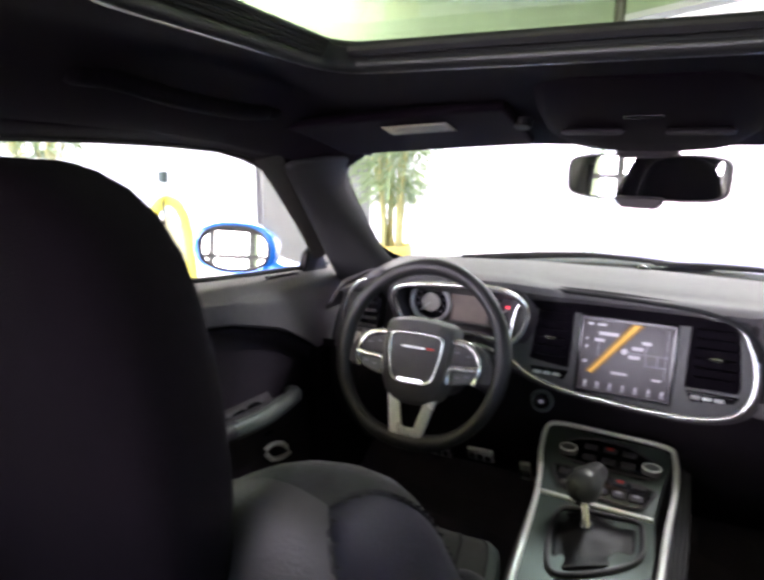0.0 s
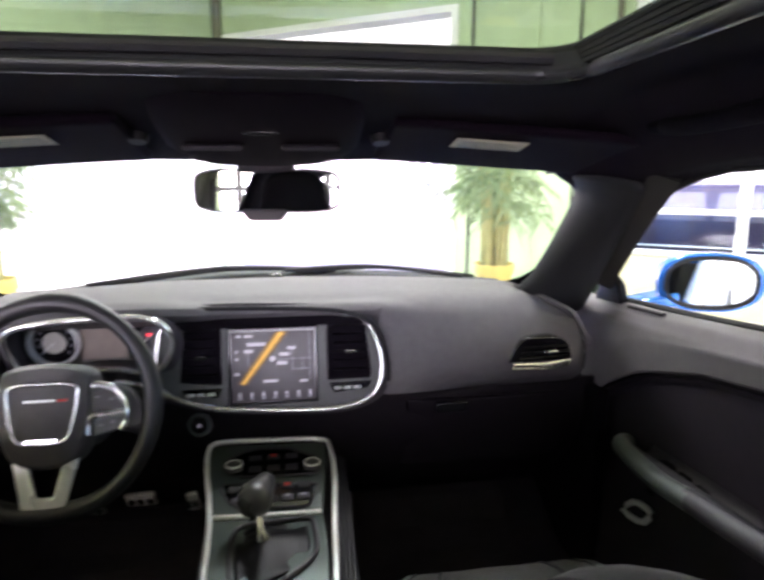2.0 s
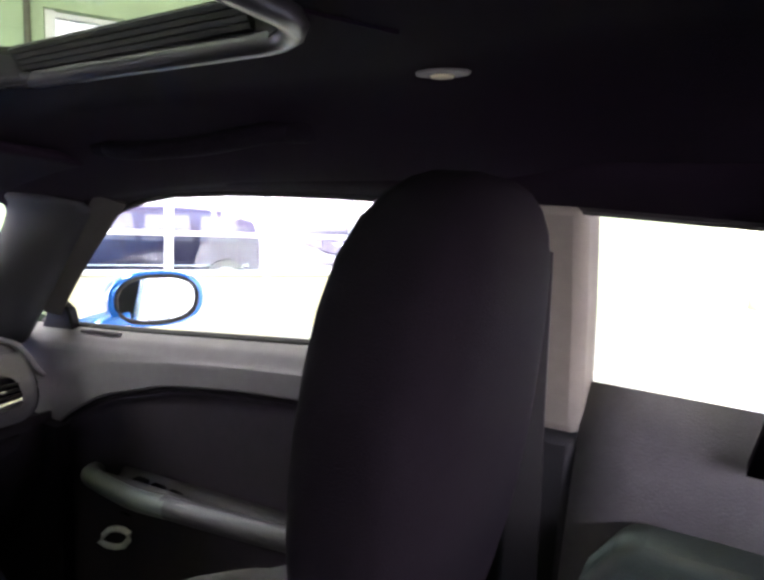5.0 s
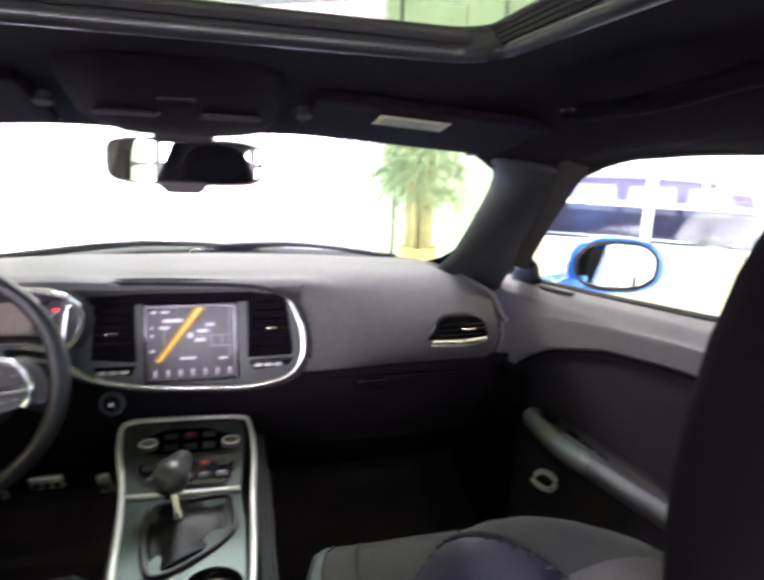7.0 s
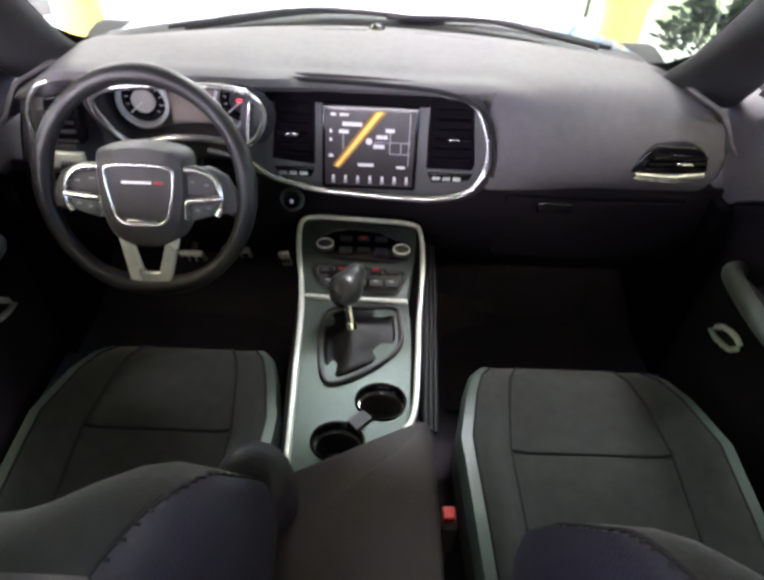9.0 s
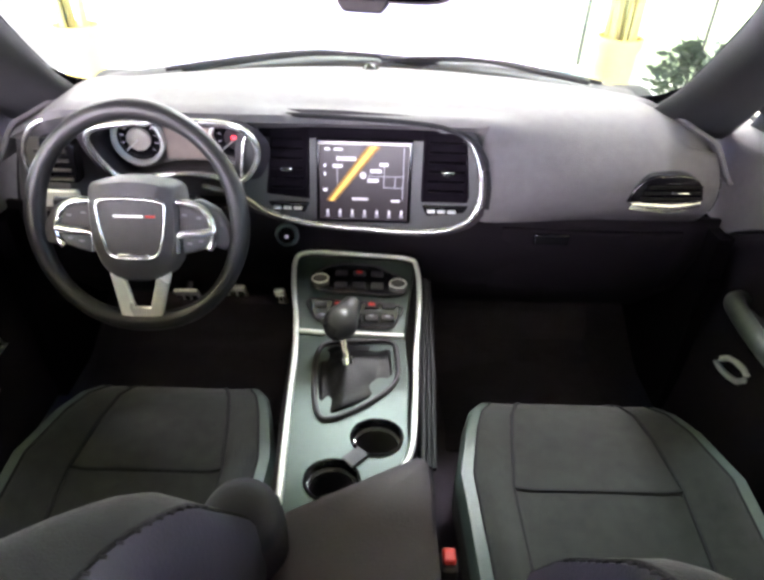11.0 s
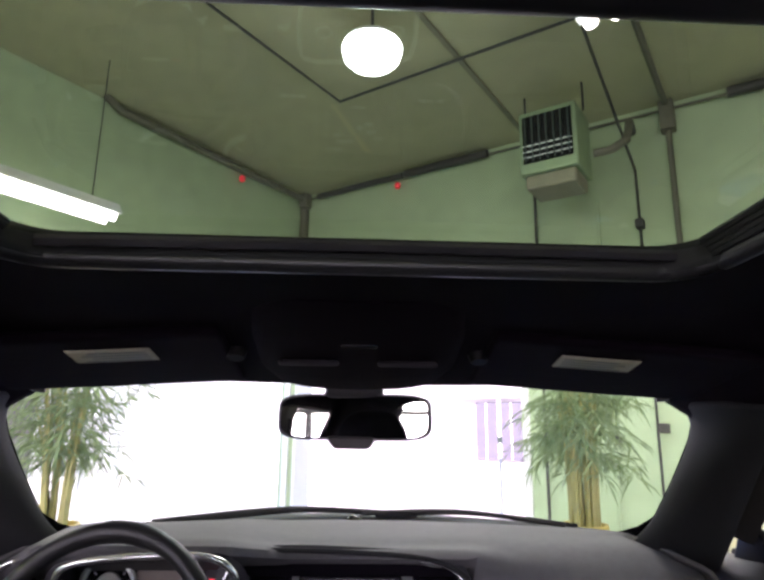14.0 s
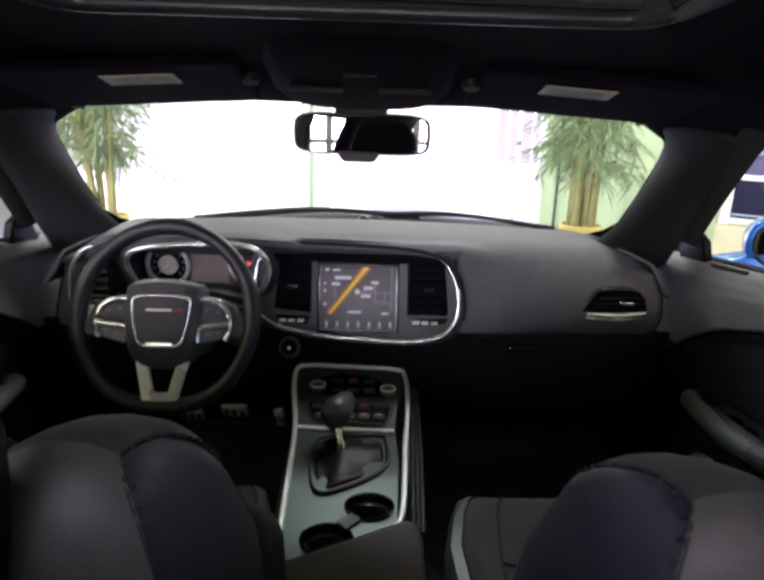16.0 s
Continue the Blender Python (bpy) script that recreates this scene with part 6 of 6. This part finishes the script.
# ---- pillars and roof rails ----
for sx in (-1, 1):
    pil = thing("windscreen_pillar", "dark fabric-covered windscreen pillar trim", "pillar", "pillars", at=(sx * 0.62, 0.0, 1.0))
    o = pil.location
    rows = []
    # inner edge along the windscreen, outer edge along the door window
    for t in [k / 10 for k in range(-2, 11)]:
        gi = Vector((0, 0.10 - 0.17 * t, 0.925 + 0.265 * t))
        gi.x = sx * lerp_table(t, [(-0.2, 0.47), (0, 0.505), (0.06, 0.530), (0.25, 0.553), (0.65, 0.580), (0.82, 0.583), (0.92, 0.568), (1.0, 0.525)])
        go = Vector((sx * (0.735 - 0.115 * t), 0.06 - 0.34 * t - 0.05 * t * t, 0.898 + 0.275 * t))
        gm = gi.lerp(go, 0.45) + Vector((-sx * 0.026, -0.035, 0))
        gb = gi.lerp(go, 0.5) + Vector((sx * 0.03, 0.04, 0))
        rows.append([gi - o, gi.lerp(gm, 0.6) + Vector((-sx * 0.004, -0.012, 0)) - o, gm - o, go.lerp(gm, 0.5) + Vector((-sx * 0.006, -0.004, 0)) - o, go - o, gb - o])
    part("trim", loft(rows), "pillar", pil, sub=1)
    edge_rows = []
    for t in [0.14 + 0.86 * k / 12 for k in range(13)]:
        go = Vector((sx * (0.735 - 0.115 * t), 0.06 - 0.34 * t - 0.05 * t * t, 0.898 + 0.275 * t))
        edge_rows.append([go + Vector(d) - o for d in ((-sx * 0.022, 0.030, 0.010), (-sx * 0.006, 0.0, 0.0), (sx * 0.006, -0.008, -0.003), (sx * 0.030, 0.03, 0.012))])
    # strip coloured lighter to show light catching the pillar edge
    part("outer_edge", loft(edge_rows), "pillar_edge", pil, "outer edge of the pillar, light put in its colour")
    part("mirror_corner", prism([(0.10, 0.885), (-0.022, 0.888), (-0.022, 0.950), (0.0, 0.965), (0.05, 0.945)], lambda y, z: Vector((sx * (0.738 - 0.3 * max(z - 0.9, 0)), y, z)) - o, (sx * 0.02, 0, 0)), "boot", pil, "black mirror corner trim", bevel=0.004)

    rail = thing("roof_rail", "dark fabric roof rail above the door window", "roof rail", "roof rails", at=(sx * 0.62, -0.6, 1.2))
    o = rail.location

    def rail_pt(u, v, sx=sx, o=o):
        y = -0.12 - 1.75 * u
        zt = lerp_table(-y, [(0.10, 1.10), (0.2, 1.105), (0.24, 1.127), (0.27, 1.152), (0.337, 1.176), (0.413, 1.19), (0.53, 1.197), (0.66, 1.20), (1.0, 1.198), (1.4, 1.18), (1.87, 1.13)])
        x0, z0 = 0.60, head_z(0.60, y) + 0.004
        a = Vector((sx * x0, y, z0))
        b = Vector((sx * 0.645, y, zt))
        p = a.lerp(b, min(v * 1.4, 1))
        if v * 1.4 > 1:
            p = b.lerp(Vector((sx * 0.70, y, zt + 0.05)), (v * 1.4 - 1) / 0.4)
        return p + Vector((-sx * 0.012 * math.sin(math.pi * min(v * 1.4, 1)), 0, 0)) - o
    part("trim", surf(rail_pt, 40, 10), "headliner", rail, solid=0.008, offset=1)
    part("door_seal", tube([rail_pt(k / 30, 0.72) + Vector((0, 0, -0.003)) for k in range(31)], 0.005, n=6), "rubber", rail, "black rubber door seal")
    gh = thing("grab_handle", "dark folded grab handle above the door", "grab handle", "grab handles", at=(sx * 0.52, -0.56, 1.25))
    o = gh.location
    part("bar", tube(smooth_line([Vector((sx * x, y, z)) - o for x, y, z in ((0.532, -0.425, 1.248), (0.512, -0.475, 1.241), (0.505, -0.55, 1.241), (0.505, -0.64, 1.247), (0.512, -0.71, 1.258), (0.532, -0.75, 1.266))]), 0.0115, n=10), "rest", gh)
    for y, z in ((-0.428, 1.246), (-0.745, 1.262)):
        part("cap", box((0.03, 0.045, 0.022), Vector((sx * 0.53, y, z)) - o), "rest", gh, bevel=0.009)
    bp = thing("side_pillar", "trim of the pillar behind the door, window light in its colour", "pillar", "side pillars", at=(sx * 0.70, -1.0, 1.0))
    o = bp.location
    # one pillar in two colours: lit upper part, shaded lower part
    part("trim", loft([[Vector((sx * x, y, z)) - o for x, y in ((xi, -0.94), (xi, -1.03), (xi + 0.05, -1.04), (xi + 0.05, -0.93))] for xi, z in ((0.714, 0.93), (0.713, 0.955), (0.68, 1.08), (0.635, 1.2))]), "pillar_window_lit", bp, "grey-beige upper trim, paled by window light in the colour", bevel=0.012)
    part("lower_trim", loft([[Vector((sx * x, y, z)) - o for x, y in ((xi, -0.94), (xi, -1.03), (xi + 0.05, -1.04), (xi + 0.05, -0.93))] for xi, z in ((0.70, 0.3), (0.714, 0.928))]), "pillar", bp, "lower trim, shade put in its black", bevel=0.012)
    part("belt", prism([(-0.965, 0.55), (-1.01, 0.55), (-1.0, 1.15), (-0.965, 1.15)], lambda y, z: Vector((sx * lerp_table(z, [(0.5, 0.694), (0.95, 0.708), (1.15, 0.645)]), y, z)) - o, (sx * 0.003, 0, 0)), "belt", bp, "black seat belt webbing")
    # rear quarter
    rq = thing("rear_quarter_trim", "dark rear side trim under the quarter window", "trim panel", "rear quarter trims", at=(sx * 0.7, -1.5, 0.7))
    o = rq.location

    def rq_pt(u, v, sx=sx, o=o):
        y = -1.03 - 1.0 * u
        return Vector((sx * (0.735 - 0.02 * v - 0.05 * math.sin(3.1 * v) - 0.08 * u), y, (sill_z(y) + 0.01) * (1 - v) + 0.3 * v)) - o
    part("panel", surf(rq_pt, 16, 12), "dash", rq, solid=0.01)
    part("rear_post", surf(lambda u, v: Vector((sx * (0.70 - 0.13 * v - 0.02 * u), -1.20 - 0.78 * u - 0.05 * v * (1 - u), 0.95 + 0.33 * v - 0.06 * u * v)) - o, 8, 6), "headliner", rq, solid=0.02)
    part("armrest_pad", loft([[Vector((sx * 0.60, y, z0)) - o, Vector((sx * 0.71, y, z0)) - o, Vector((sx * 0.71, y, z1)) - o, Vector((sx * 0.62, y, z1)) - o] for y, z0, z1 in ((-1.06, 0.70, 0.80), (-1.1, 0.66, 0.86), (-1.5, 0.66, 0.87))]), "stripe", rq, bevel=0.02)

    # outside mirror
    om = thing("door_mirror", "bright blue door mirror outside the window", "mirror", "door mirrors", at=(sx * 0.93, -0.03, 0.95))

    def egg(y, k, sx=sx):
        return [Vector((0.105 * k * abs(math.cos(a)) ** 0.8 * (1 if math.cos(a) > 0 else -1), y, 0.062 * k * abs(math.sin(a)) ** 0.8 * (1 if math.sin(a) > 0 else -1))) for a in (2 * math.pi * j / 28 for j in range(28))]
    turn = Matrix.Rotation(radians(15 if sx < 0 else -19), 4, "Z")
    aim = turn @ Matrix.Rotation(radians(0 if sx < 0 else -1.2), 4, "Z") @ Matrix.Rotation(radians(-5 if sx < 0 else 0.5), 4, "X")
    part("shell", loft([[turn @ p for p in egg(y, k)] for y, k in ((0.10, 0.35), (0.085, 0.7), (0.04, 0.98), (0.0, 1.05), (-0.018, 1.04), (-0.022, 0.98), (-0.02, 0.86), (-0.012, 0.85))]), "paint", om, "glossy blue shell")
    part("bezel", tube([turn @ p for p in egg(-0.021, 0.88)], 0.005, True, 6), "rubber", om, "black bezel")
    part("glass", loft([[aim @ p for p in egg(-0.012, 0.86)], [aim @ p for p in egg(-0.017, 0.86)]]), "mirror", om, "mirror glass", smooth=False)
    part("foot", loft([[Vector((-sx * 0.06, 0.06, -0.02)), Vector((-sx * 0.06, 0.0, -0.02)), Vector((-sx * 0.06, 0.0, -0.055)), Vector((-sx * 0.06, 0.06, -0.055))], [Vector((-sx * 0.17, 0.10, -0.05)), Vector((-sx * 0.17, 0.02, -0.05)), Vector((-sx * 0.17, 0.02, -0.08)), Vector((-sx * 0.17, 0.10, -0.08))]]), "paint", om, bevel=0.01)

# dome lamps on the headliner
for sx in (-1, 1):
    dl = thing("dome_lamp", "small oval dome lamp in the headliner", "lamp", "dome lamps", at=(sx * 0.462, -0.945, head_z(0.462, -0.945) - 0.001))
    part("bezel", loft([[Vector((0.018 * k * math.cos(a), 0.03 * k * math.sin(a), z)) for a in (2 * math.pi * j / 24 for j in range(24))] for k, z in ((0.78, 0.0), (0.75, -0.002), (0.5, -0.003))]), "trim_black", dl)
    part("lens", loft([[Vector((0.009 * k * math.cos(a), 0.0135 * k * math.sin(a), z)) for a in (2 * math.pi * j / 20 for j in range(20))] for k, z in ((0.8, -0.002), (0.7, -0.0045), (0.4, -0.005))]), "cream", dl, "cream lamp lens")

# rear of the cabin
rear = thing("rear_bench", "dark rear bench behind the camera", "seat", at=(0, -1.6, 0.3))
part("cushion", box((1.16, 0.50, 0.18), (0, 0.12, 0.16)), "leather", rear, bevel=0.05)
part("backrest", box((1.16, 0.16, 0.55), (0, -0.2, 0.42), pose(0, 0, 0, -20)), "leather", rear, bevel=0.05)
shelf = tagged(part("parcel_shelf", box((1.3, 0.55, 0.02), (0, -2.1, 0.93)), "headliner", smooth=False), "dark parcel shelf under the rear window", "shelf", kind="structure")
tagged(part("rear_bulkhead", box((1.45, 0.03, 0.72), (0, -1.98, 0.57)), "dark", smooth=False), "dark panel closing the cabin behind the rear seat", "panel", kind="structure")
rw = part("rear_window", surf(lambda u, v: Vector((-0.55 + 1.1 * u, -1.84 - 0.5 * v, 1.235 - 0.28 * v)), 8, 6), "glass")
tagged(rw, "clear sloping rear window glass", "rear window")
rw.visible_shadow = False
